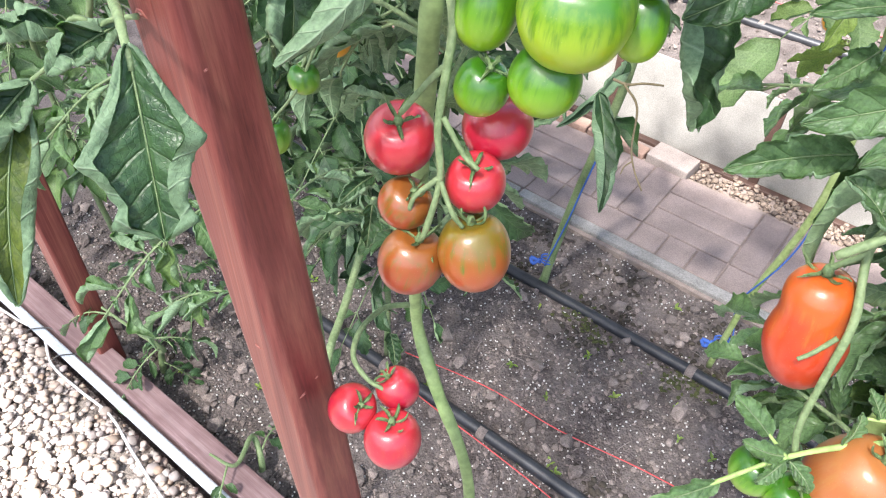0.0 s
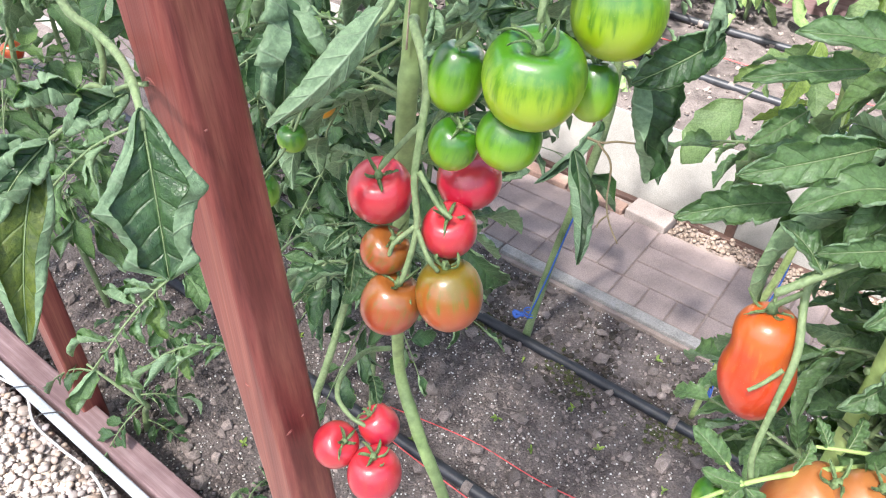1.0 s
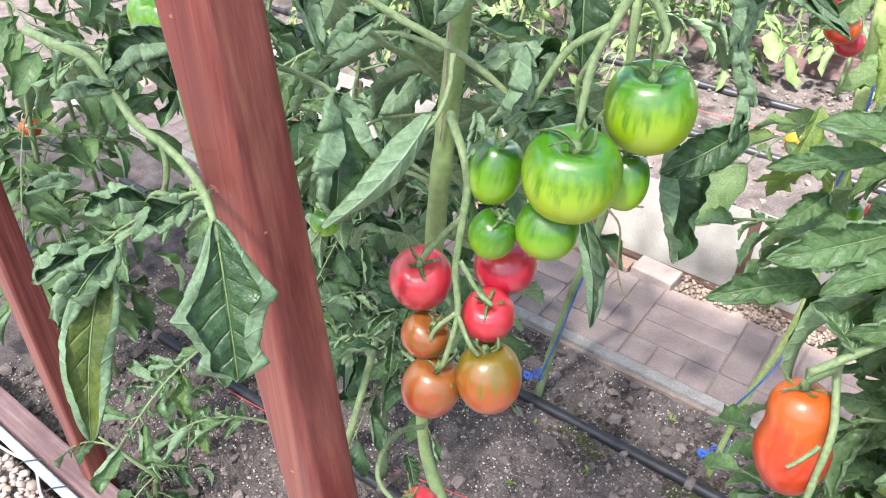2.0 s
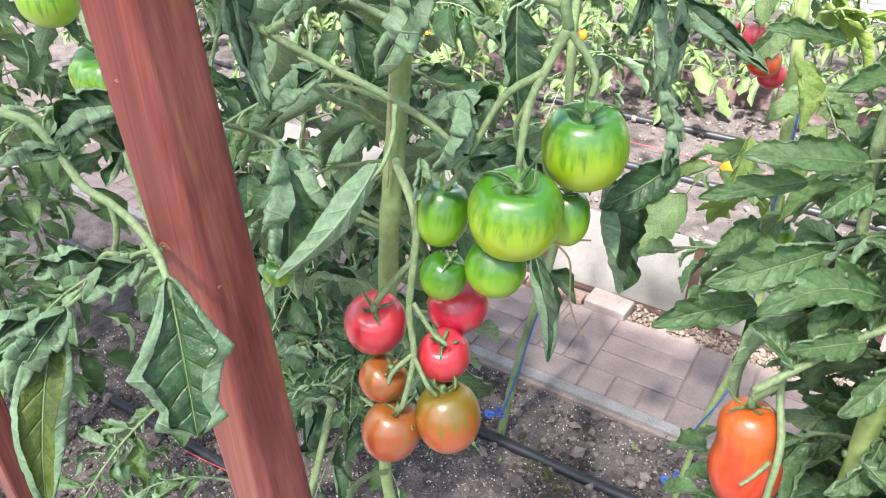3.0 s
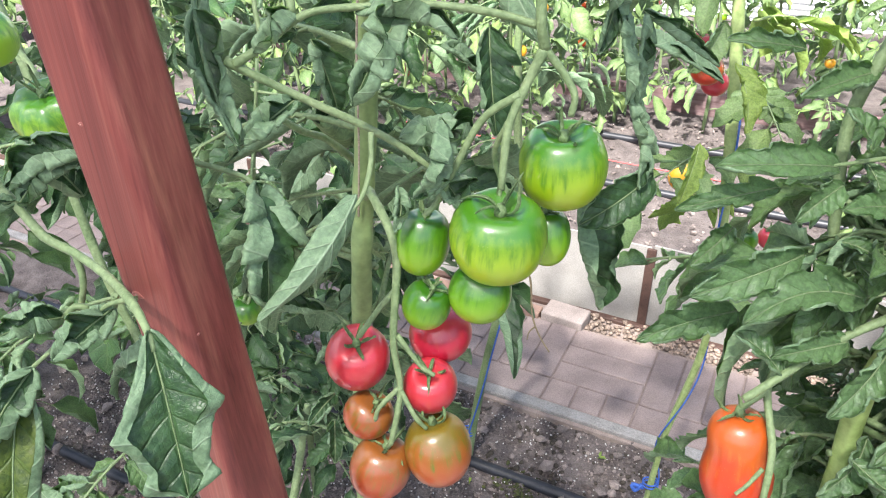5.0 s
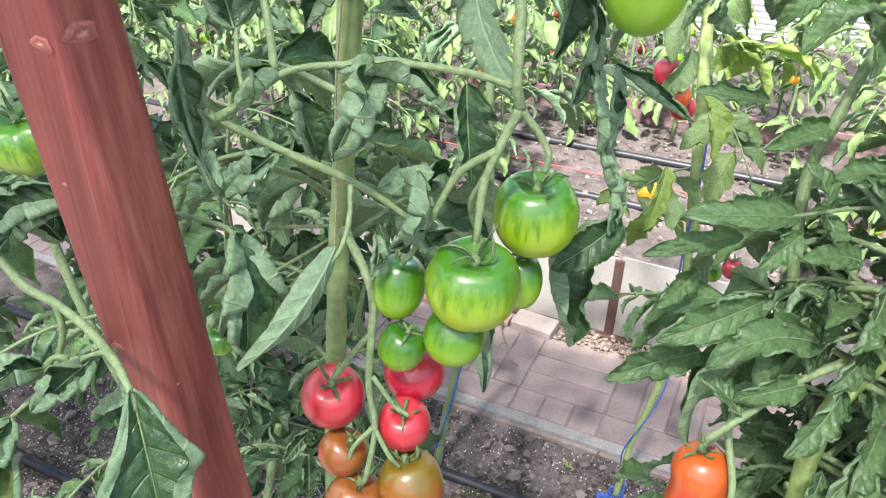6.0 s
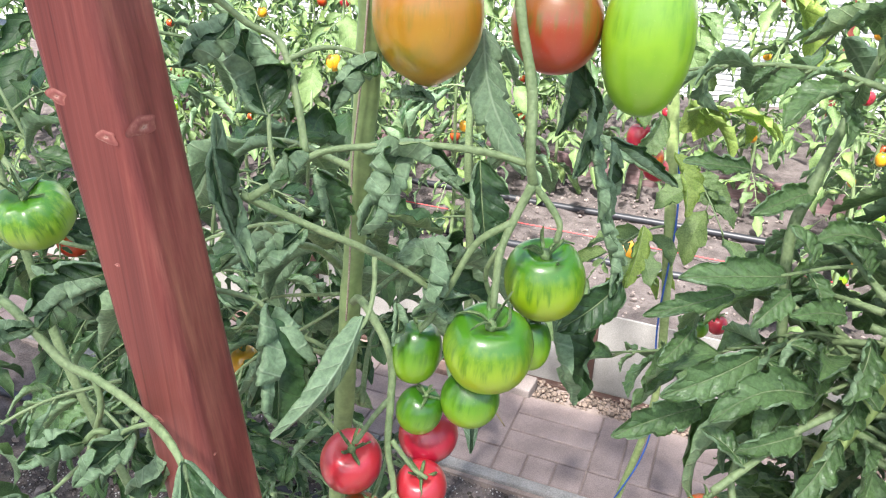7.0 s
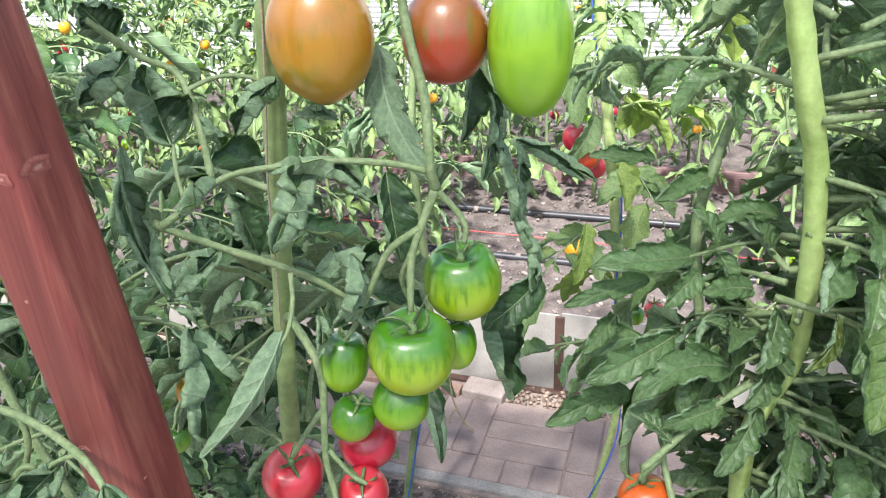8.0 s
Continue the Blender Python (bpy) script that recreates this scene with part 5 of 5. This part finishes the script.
right.stem(((0.954, 0.905, 1.441), (0.936, 0.891, 1.435), (0.922, 0.881, 1.432)), (0.0017, 0.0013), name="leaf_stalk")
right.leaf((0.894, 0.910, 1.494), (0.871, 0.879, 1.477), 0.0282, VIEW + (0, 0, 0.4), roll=0.3, cup=0.35, bend=0.1, lobes=0.3)
right.leaf((0.905, 0.924, 1.512), (0.884, 0.919, 1.541), 0.0266, VIEW + (0, 0, 0.4), roll=0.3, cup=0.35, bend=0.1, lobes=0.3)
right.leaf((0.901, 0.895, 1.461), (0.924, 0.889, 1.457), 0.0282, VIEW + (0, 0, 0.4), roll=0.3, cup=0.35, bend=0.1, lobes=0.3)
right.leaf((0.938, 0.900, 1.444), (0.967, 0.890, 1.425), 0.0362, VIEW + (0, 0, 0.4), roll=0.3, cup=0.35, bend=0.1, lobes=0.3)
right.leaf((0.888, 0.883, 1.450), (0.907, 0.867, 1.428), 0.0282, VIEW + (0, 0, 0.4), roll=0.3, cup=0.35, bend=0.1, lobes=0.3)
right.leaf((0.934, 0.918, 1.480), (0.896, 0.893, 1.484), 0.0298, VIEW + (0, 0, 0.4), roll=0.3, cup=0.35, bend=0.1, lobes=0.3)
right.leaf((0.945, 0.935, 1.502), (0.922, 0.931, 1.535), 0.0322, VIEW + (0, 0, 0.4), roll=0.3, cup=0.35, bend=0.1, lobes=0.3)

# two plants tied up with blue twine
stem_a = Plant((0.174, 1.892, SOIL_Z - 0.02), "slender tomato plant tied with blue twine beside the hose")
stem_a.stem(((0.174, 1.892, -0.06), (0.2, 1.89, 0.15), (0.24, 1.885, 0.4), (0.302, 1.88, 0.746), (0.31, 1.87, 0.95), (0.3, 1.86, 1.25), (0.32, 1.86, 1.5)), (0.0135, 0.0125, 0.012, 0.011, 0.009, 0.008))
stem_a.leaf((0.344, 1.647, 0.846), (0.457, 1.506, 0.687), 0.1, VIEW, roll=0.85, cup=0.35, bend=0.05, lobes=0.15)
stem_a.leaf((0.3, 1.86, 0.8), (0.296, 1.582, 0.774), 0.09, (0.6, -0.7, 0.4), roll=0.9, cup=0.5, bend=0.1)
stem_a.stem(((0.377, 1.624, 0.900), (0.403, 1.635, 0.893), (0.427, 1.656, 0.895), (0.458, 1.677, 0.893)), (0.003, 0.002), TWIG, name="dry_twig")
stem_a.stem(((0.399, 1.631, 0.893), (0.437, 1.623, 0.863), (0.463, 1.576, 0.810), (0.486, 1.555, 0.780), (0.516, 1.542, 0.751)), (0.0025, 0.0015), TWIG, name="dry_twig")
stem_a.stem(((0.477, 1.563, 0.791), (0.469, 1.547, 0.783), (0.470, 1.534, 0.773)), (0.0018, 0.0012), TWIG, name="dry_twig")
stem_b = Plant((0.714, 1.932, SOIL_Z - 0.02), "pale tomato plant tied with blue twine, bearing red fruit, sunlight painted into its leaves", SUNLIT_SET)
stem_b.stem(((0.714, 1.932, -0.06), (0.725, 1.93, 0.15), (0.734, 1.93, 0.275), (0.784, 1.9, 0.658), (0.749, 1.9, 1.099), (0.694, 1.9, 1.558), (0.68, 1.9, 1.9)), (0.009, 0.0085, 0.0085, 0.0095, 0.0125, 0.0115, 0.01), STEM_PALE)
stem_b.fruit((0.686, 1.688, 1.350), 0.0243, 0.0263, RED, label="ripe red tomato")
stem_b.fruit((0.708, 1.659, 1.325), 0.0269, 0.0249, ORANGE_RED, label="shiny orange-red tomato")
stem_b.fruit((0.720, 1.694, 1.293), 0.0226, 0.0216, RED, calyx=False, label="ripe red tomato")
stem_b.leaf((0.721, 1.680, 1.396), (0.685, 1.617, 1.329), 0.0779, VIEW, roll=0.3, cup=0.4)
stem_b.leaf((0.750, 1.661, 1.340), (0.790, 1.613, 1.245), 0.0827, VIEW, roll=0.3, cup=0.4, mats=PALE_SET)
stem_b.leaf((0.722, 1.618, 1.214), (0.710, 1.559, 1.115), 0.0598, VIEW, roll=0.3, cup=0.4, mats=PALE_SET)
stem_b.fruit((0.652, 2.000, 0.971), 0.0295, 0.0322, YELLOW, label="yellow-orange tomato")
for k, (a, z) in enumerate(((0.3, 0.75), (2.2, 0.95), (4.0, 1.1), (5.2, 1.25), (1.0, 1.35), (3.0, 1.45), (4.6, 1.55), (0.2, 1.65), (2.4, 1.75))):
    stem_b.spray((0.745, 1.9, z), (math.cos(a), math.sin(a), 0.15), 0.2, size=0.085, roll=0.35, mats=PALE_SET if k % 3 == 1 else SUNLIT_SET)
for k, (a, z) in enumerate(((2.0, 0.9), (3.6, 1.05), (1.2, 1.2), (2.8, 1.35), (0.6, 1.45))):
    stem_a.spray((0.305, 1.87, z), (math.cos(a), math.sin(a), 0.15), 0.2, size=0.08, roll=0.9)
for tx, ty in ((0.174, 1.892), (0.714, 1.932)):
    tie = thing("blue_tie", (tx, ty - 0.012, 0.05), "blue twine wound round a tomato stem", "string", "blue ties")
    coil = [(0.02 * math.cos(a) + 0.004, 0.018 * math.sin(a) + 0.012, 0.012 * a / 6.28) for a in np.linspace(0, 14, 24)]
    put("coil", mesh_of("coil", *tube(coil, 0.0025, 5, 2), [TWINE_BLUE]), tie)
    put("knot", mesh_of("knot", *tube(((-0.01, 0, 0.0), (-0.04, -0.01, 0.01), (-0.03, -0.012, -0.008), (-0.015, 0, 0.01)), 0.006, 6, 4), [TWINE_BLUE]), tie)
string(((0.18, 1.875, 0.05), (0.225, 1.872, 0.25), (0.255, 1.865, 0.4), (0.285, 1.862, 0.55)), 0.0026, TWINE_BLUE, "blue twine running up a tomato stem")
STEM_B = [(0.725, 1.93, 0.05), (0.734, 1.93, 0.275), (0.784, 1.9, 0.658), (0.749, 1.9, 1.099), (0.694, 1.9, 1.558), (0.68, 1.9, 1.95)]
winding = [tuple(np.array(p) + 0.0155 * np.array((math.cos(0.8 * k), math.sin(0.8 * k), 0))) for k, p in enumerate(spline(STEM_B, 5))]
string(winding, 0.0022, TWINE_BLUE, "blue twine wound loosely up a tomato stem")


# ---- plants behind ----
def tomato_plant(x, y, z, tall, seed, label, lush=1.0, fruits=(), mats=LEAF_SET, bare=0.15, roll=0.5, res=(7, 6), lean=0.06, size=1.0):
    g = np.random.default_rng(seed)
    p = Plant((x, y, z - 0.02), label)
    p.k = seed * 97
    wob = [(x, y, z - 0.02)] + [(x + g.normal(0, lean) * f, y + g.normal(0, lean) * f, z + tall * f) for f in (0.25, 0.5, 0.75, 1.0)]
    line = spline(wob, 6)
    p.stem(wob, (0.009, 0.008, 0.007, 0.005, 0.003), mats[2], sides=7)
    n = int(tall / 0.06 * lush)
    a = g.uniform(0, 6)
    for k in range(n):
        f = bare + (1 - bare) * (k + g.uniform(0, 1)) / n
        o = line[min(int(f * (len(line) - 1)), len(line) - 1)]
        a += 2.4 + g.normal(0, 0.4)
        p.spray(o, (math.cos(a), math.sin(a), g.uniform(0.0, 0.6)), g.uniform(0.2, 0.34) * size, 3, g.uniform(0.075, 0.12) * size, roll, g.uniform(0.35, 0.9), res, mats)
    for k, mat in enumerate(fruits):
        f = g.uniform(0.25, 0.9)
        o = line[int(f * (len(line) - 1))]
        b = g.uniform(0, 6)
        at = o + np.array([math.cos(b), math.sin(b), 0]) * g.uniform(0.04, 0.09)
        r = g.uniform(0.02, 0.032)
        p.fruit(at, r, r * g.uniform(0.9, 1.2), mat, nu=16, nv=10)
    return p


tomato_plant(-0.02, 1.38, SOIL_Z, 1.38, 11, "dense tomato plant with dark green leaves behind the post", 1.6, (YELLOW, LIGHT_GREEN, GREEN_SMALL), bare=0.28, roll=0.5, res=(10, 8), size=0.75)
tomato_plant(-0.42, 1.42, SOIL_Z, 1.45, 12, "dense tomato plant with dark green leaves", 1.4, (ORANGE_RED, GREEN_SMALL), bare=0.3, size=0.75)
tomato_plant(-0.2, 1.85, SOIL_Z, 1.35, 13, "tall tomato plant with green leaves by the kerb", 1.0, (YELLOW,), bare=0.4)
tomato_plant(-0.75, 1.85, SOIL_Z, 1.7, 14, "tall tomato plant with green leaves by the kerb", 1.0, (RED, GREEN), bare=0.25)
tomato_plant(-0.95, 1.15, SOIL_Z, 1.6, 15, "tomato plant with green leaves and orange fruit", 0.9, (ORANGE_RED, LIGHT_GREEN), bare=0.2, mats=HALF_LIT_SET)
tomato_plant(1.28, 1.6, SOIL_Z, 1.6, 16, "leafy tomato plant with green fruit", 1.3, (GREEN_SMALL, LIGHT_GREEN), bare=0.25, roll=0.4, mats=HALF_LIT_SET, size=0.72)
tomato_plant(1.5, 2.0, SOIL_Z, 1.7, 17, "leafy tomato plant near the kerb", 1.3, (GREEN_SMALL,), bare=0.25, roll=0.4, mats=SUNLIT_SET, size=0.75)
tomato_plant(-1.4, 1.5, SOIL_Z, 1.6, 18, "tomato plant with green leaves", 0.9, (RED,), bare=0.15, mats=HALF_LIT_SET)
tomato_plant(-0.52, 1.12, SOIL_Z, 0.4, 19, "small young tomato plant near the edging board", 0.8, (), bare=0.1, roll=0.3, size=0.42)
tomato_plant(-0.44, 0.93, SOIL_Z, 0.3, 20, "small young tomato plant near the edging board", 1.0, (), bare=0.1, roll=0.2, size=0.45)
tomato_plant(-0.01, 0.885, SOIL_Z, 0.16, 21, "small tomato shoot at the edging board", 0.9, (), bare=0.05, roll=0.3, size=0.5)
FAR_FRUIT = (RED, GREEN, ORANGE_RED, YELLOW, LIGHT_GREEN)
g_far = np.random.default_rng(5)
n_far = 0
# these rows wear the leaf colour that has sunlight painted in
for row_y, step, tall in ((3.05, 0.62, 1.15), (3.55, 0.5, 1.2), (4.08, 0.42, 1.35), (4.75, 0.42, 1.6), (5.4, 0.42, 1.8)):
    for fx in np.arange(-3.2, 3.0, step):
        x = fx + g_far.uniform(-0.15, 0.15)
        if row_y < 3.9 and -0.1 < x < 1.0:
            continue
        n_far += 1
        zz = SOIL2_Z if row_y < 4.3 else 0.2
        kinds = [FAR_FRUIT[i] for i in g_far.integers(0, 5, 3)]
        tomato_plant(x, row_y + g_far.uniform(-0.1, 0.1), zz, tall * g_far.uniform(0.85, 1.1), 100 + n_far, "green tomato plant behind the path, sunlight painted into its leaves", 0.95 if row_y < 4.3 else 0.62, kinds, size=0.8, mats=SUNLIT_SET, bare=0.12, roll=0.4, res=(6, 4))

# ---- raised bed edging, fence ----
sheets = thing("sheet_edging", (0, 0, 0), "upright pale cement sheets held by rusty brackets along the raised bed", "edging", kind="structure")
edges_x = (-2.53, -1.93, -1.32, -0.7, -0.085, 0.5, 1.1, 1.72, 2.33, 2.95)
for k, (xa, xb) in enumerate(zip(edges_x, edges_x[1:])):
    put("cement_sheet", box_mesh("cement_sheet", (xb - xa - 0.006, 0.009, 0.4), SHEET, 0.002), sheets, pose((xa + xb) / 2, SHEET_Y + 0.006 * (k % 2) - 0.003, 0.122 + 0.006 * (k % 3 - 1), 1.2 * (k % 2), 0.6 * (k % 3 - 1), 0))
for xa in edges_x:
    put("bracket", box_mesh("bracket", (0.034, 0.012, 0.37), STEEL, 0.002), sheets, pose(xa, SHEET_Y - 0.014, 0.135, 0, 0, 0))
tagged(put("foot_rail", box_mesh("foot_rail", (7.0, 0.03, 0.05), STEEL, 0.004), None, (0.3, SHEET_Y - 0.026, -0.035)), "dark strip along the foot of the cement sheets", "rail", kind="structure")
tagged(put("concrete_block", box_mesh("concrete_block", (0.165, 0.1, 0.05), BLOCK, 0.006), None, pose(0.235, 2.645, 0.008, 0, 0, -4)), "grey rough block lying at the path's edge", "block")
for k in range(9):
    tagged(put("brick", box_mesh("brick", (0.24, 0.055, 0.06), BRICK, 0.006), None, pose(0.02 - 0.247 * k, 2.633 + 0.003 * (k % 2), -0.012, 0, 0, 1.5 * (k % 3 - 1))), "old brown brick edging the far side of the path", "brick", "edging bricks")
tagged(put("back_board", box_mesh("back_board", (9.4, 0.04, 0.16), BOARD_WOOD, 0.004), None, (0.4, 4.32, 0.3)), "red-brown board behind the raised bed", "board", kind="structure")
fence = thing("metal_fence", (0, 6.6, 0), "pale grey profiled metal fence behind the plots", "fence", kind="structure")
rib = []
for k in range(150):
    rib += [(0, 0.014 * (k % 2), 0.2 + 0.022 * k), (0, 0.014 * (k % 2), 0.2 + 0.022 * k + 0.012)]
fv = [(x, y, z) for x in (-8.0, 9.0) for _, y, z in rib]
ff = [(i, i + 1, len(rib) + i + 1, len(rib) + i) for i in range(len(rib) - 1)]
put("profiled_sheet", mesh_of("profiled_sheet", fv, ff, [FENCE], None, False), fence)
for fx in (-6.0, -4.0, -2.2, -0.35, 1.5, 3.4, 5.4):
    put("fence_post", box_mesh("fence_post", (0.07, 0.07, 2.9), POST_WOOD, 0.005), fence, (fx, -0.05, 1.3))
# plain fences that close the plot behind and beside the camera
for nm, sz, at in (("fence_side_west", (0.03, 14.0, 2.0), (-8.0, 0.5, 0.9)), ("fence_side_east", (0.03, 14.0, 2.0), (9.0, 0.5, 0.9)), ("fence_back", (17.0, 0.03, 2.0), (0.5, -6.5, 0.9))):
    tagged(put(nm, box_mesh(nm, sz, FENCE, 0), None, at), "plain pale metal fence", "fence", kind="structure")

# ---- crumbs, gravel, weeds ----
g = np.random.default_rng(3)
clods = [stone_mesh("clod", CLOD, s, 0.75, 1, 0.75, False) for s in range(8)]
pl = [(x, y, SOIL_Z + relief(x, y) + 0.2 * s, s) for x, y, s in zip(g.uniform(-1.2, 1.3, 24000), g.uniform(0.86, 2.12, 24000), 0.0035 + 0.022 * g.beta(1, 5, 24000))]
scatter("soil_crumbs", clods, pl, "grey-brown crumbs and clods on the bed", "soil", 1)
pl = [(x, y, SOIL_Z + relief(x, y) + 0.4 * s, s) for x, y, s in zip(g.uniform(-1.3, 1.5, 420), 0.88 + 1.22 * g.beta(0.7, 0.9, 420), 0.022 + 0.035 * g.beta(1, 3, 420))]
scatter("soil_clods", clods, pl, "larger soil clods on the bed", "soil", 2)
specks = [stone_mesh("speck", PERLITE, s, 0.8, 1) for s in range(2)]
pl = [(x, y, SOIL_Z + relief(x, y) + 0.004, s) for x, y, s in zip(g.uniform(-1.3, 1.4, 5200), g.uniform(0.86, 2.12, 5200), g.uniform(0.003, 0.007, 5200))]
scatter("perlite_specks", specks, pl, "white perlite specks in the soil", "perlite", 3)
darks = [stone_mesh("dark_crumb", DAMP, s, 0.7, 1) for s in range(3)]
mossy = [stone_mesh("moss_tuft", MOSS, s, 0.6, 1, 0.6, False) for s in range(3)]
pl = [(x, 1.84 + 0.03 * math.sin(x * 9) + dy, SOIL_Z + relief(x, 1.84) + 0.003, s) for x, dy, s in zip(0.335 * g.integers(-2, 5, 900) + 0.03 + g.normal(0, 0.05, 900), g.normal(0, 0.03, 900), g.uniform(0.005, 0.014, 900))]
scatter("moss", mossy, pl, "dark moss on damp soil below the drip points", "moss", 9)
straw_bag = Bag()
for k in range(120):
    o = np.array((g.uniform(-0.7, 1.3), g.uniform(0.9, 2.1), 0.0))
    a, r = g.uniform(0, 6.28), g.uniform(0.015, 0.05)
    e = o + (r * math.cos(a), r * math.sin(a), 0)
    o[2], e[2] = SOIL_Z + relief(o[0], o[1]) + 0.006, SOIL_Z + relief(e[0], e[1]) + 0.006
    straw_bag.add(*tube((o, (o + e) / 2 + (0, 0, 0.004), e), 0.0009, 4, 2))
tagged(put("straw_bits", straw_bag.mesh("straw_bits", [BLOCK])), "dry straw bits and rootlets on the soil", "straw", kind="stuff")
spots = g.uniform((-0.9, 0.9), (1.4, 2.1), (16, 2))
pl = [(*(spots[i % 16] + g.normal(0, 0.035, 2)), SOIL_Z + 0.006, s) for i, s in enumerate(g.uniform(0.006, 0.022, 380))]
pl = [(x, y, SOIL_Z + relief(x, y) + 0.004, s) for x, y, z, s in pl if 0.87 < y < 2.12]
wet = [(x, y, s) for x, y, s in zip(0.335 * g.integers(-3, 5, 700) + 0.05 + g.normal(0, 0.07, 700), np.where(np.arange(700) % 2, 2.05, 1.9) + g.normal(0, 0.03, 700), g.uniform(0.006, 0.02, 700))]
pl += [(x, y, SOIL_Z + relief(x, y) + 0.003, s) for x, y, s in wet if y < 2.11]
scatter("dark_crumbs", darks, pl, "dark crumbs of organic matter on the soil", "soil", 4)
grit = [stone_mesh("grit", GRIT, s, 0.6, 1) for s in range(4)]
pl = [(x, y, -0.02 + z, s) for x, y, z, s in zip(g.uniform(0.3, 2.6, 1500), g.uniform(2.61, 2.74, 1500), g.uniform(0, 0.012, 1500), g.uniform(0.009, 0.024, 1500))]
scatter("gravel_strip", grit, pl, "small brown and white gravel between path and cement sheets", "gravel", 5)
tagged(put("gravel_bed", box_mesh("gravel_bed", (7.0, 0.16, 0.09), JOINT, 0, (0.3, 2.68, -0.07))), "sand under the gravel strip", "sand", kind="structure")
pl = [(x, y, SOIL2_Z + 0.3 * s, s) for x, y, s in zip(g.uniform(-1.5, 2.4, 2600), g.uniform(2.8, 4.28, 2600), 0.008 + 0.025 * g.beta(1, 4, 2600))]
scatter("soil_crumbs_far", clods, pl, "brown crumbs and clods on the raised bed", "soil", 6)
moss_bag = Bag()
for k in range(60):
    o = np.array((g.uniform(-0.7, 1.3), g.uniform(0.95, 2.05), 0.0))
    o[2] = SOIL_Z + relief(o[0], o[1]) + 0.004
    for j in range(4):
        a = g.uniform(0, 6.28)
        r = g.uniform(0.01, 0.022)
        add_blade(moss_bag, o, o + (r * math.cos(a), r * math.sin(a), g.uniform(0.003, 0.012)), r * 0.7, (0, 0, 1), seed=k * 5 + j, roll=0.1, res=(3, 4))
tagged(put("weeds", moss_bag.mesh("weeds", (LEAF_PALE, LEAF_UNDER))), "tiny green weed seedlings on the soil", "weeds", kind="stuff")

# gravel beside the board
GRAVEL_Z = -0.068
tagged(put("gravel_ground", box_mesh("gravel_ground", (8.0, 4.03, 0.05), GRAVEL, 0, (0.1, -1.235, GRAVEL_Z - 0.022))), "sandy ground under the pale gravel", "ground", kind="structure")
pebbles = [stone_mesh("pebble", PEBBLE, s, 0.62, 2) for s in range(6)]
low = [stone_mesh("pebble_low", PEBBLE, s, 0.62, 1) for s in range(6)]
pl = [(x, y, GRAVEL_Z + z, s) for x, y, z, s in zip(g.uniform(-1.7, 0.6, 9000), g.uniform(0.1, 0.775, 9000), g.uniform(0.0, 0.018, 9000), g.uniform(0.012, 0.026, 9000))]
scatter("gravel", low, pl, "pale river gravel beside the edging board", "gravel", 7)
gravel = thing("gravel_patch", (0, 0, GRAVEL_Z), "pale rounded river pebbles beside the edging board", "gravel")
for k in range(300):
    s = g.uniform(0.017, 0.033)
    ob = put("pebble", pebbles[k % 6], gravel, pose(g.uniform(-0.95, -0.05), g.uniform(0.42, 0.77), 0.02 + g.uniform(0, 0.008), g.uniform(-20, 20), g.uniform(-20, 20), g.uniform(0, 360)) @ Matrix.Diagonal((s, s, s, 1)))

# pavers: basket weave of three planks
long_x = [box_mesh("paver_long", (0.2965, 0.0965, 0.04), PAVER, 0.0035, segments=1)]
long_y = [box_mesh("paver_across", (0.0965, 0.2965, 0.04), PAVER, 0.0035, segments=1)]
cut_sq = box_mesh("paver_cut", (0.0965, PATH_Y1 - 0.3 - PATH_Y0 - 0.0035, 0.04), PAVER, 0.0035, segments=1)
cut_long = box_mesh("paver_cut_long", (0.2965, PATH_Y1 - 0.3 - PATH_Y0 - 0.0035, 0.04), PAVER, 0.0035, segments=1)
for i in range(-10, 11):
    x0 = 0.3 + 0.3 * i
    dz = lambda: -0.0195 + g.uniform(-0.0015, 0.0015)
    yc = (PATH_Y1 - 0.3 + PATH_Y0) / 2
    if i % 2 == 0:
        for k in range(3):
            put("paver", long_x[0], path, pose(x0 + 0.15, PATH_Y1 - 0.05 - 0.1 * k, dz(), g.normal(0, 0.3), g.normal(0, 0.2), 0))
            put("paver", cut_sq, path, pose(x0 + 0.05 + 0.1 * k, yc, dz(), g.normal(0, 0.3), g.normal(0, 0.3), 0))
    else:
        for k in range(3):
            put("paver", long_y[0], path, pose(x0 + 0.05 + 0.1 * k, PATH_Y1 - 0.15, dz(), g.normal(0, 0.2), g.normal(0, 0.3), 0))
        put("paver", cut_long, path, pose(x0 + 0.15, yc, dz(), g.normal(0, 0.3), g.normal(0, 0.2), 0))
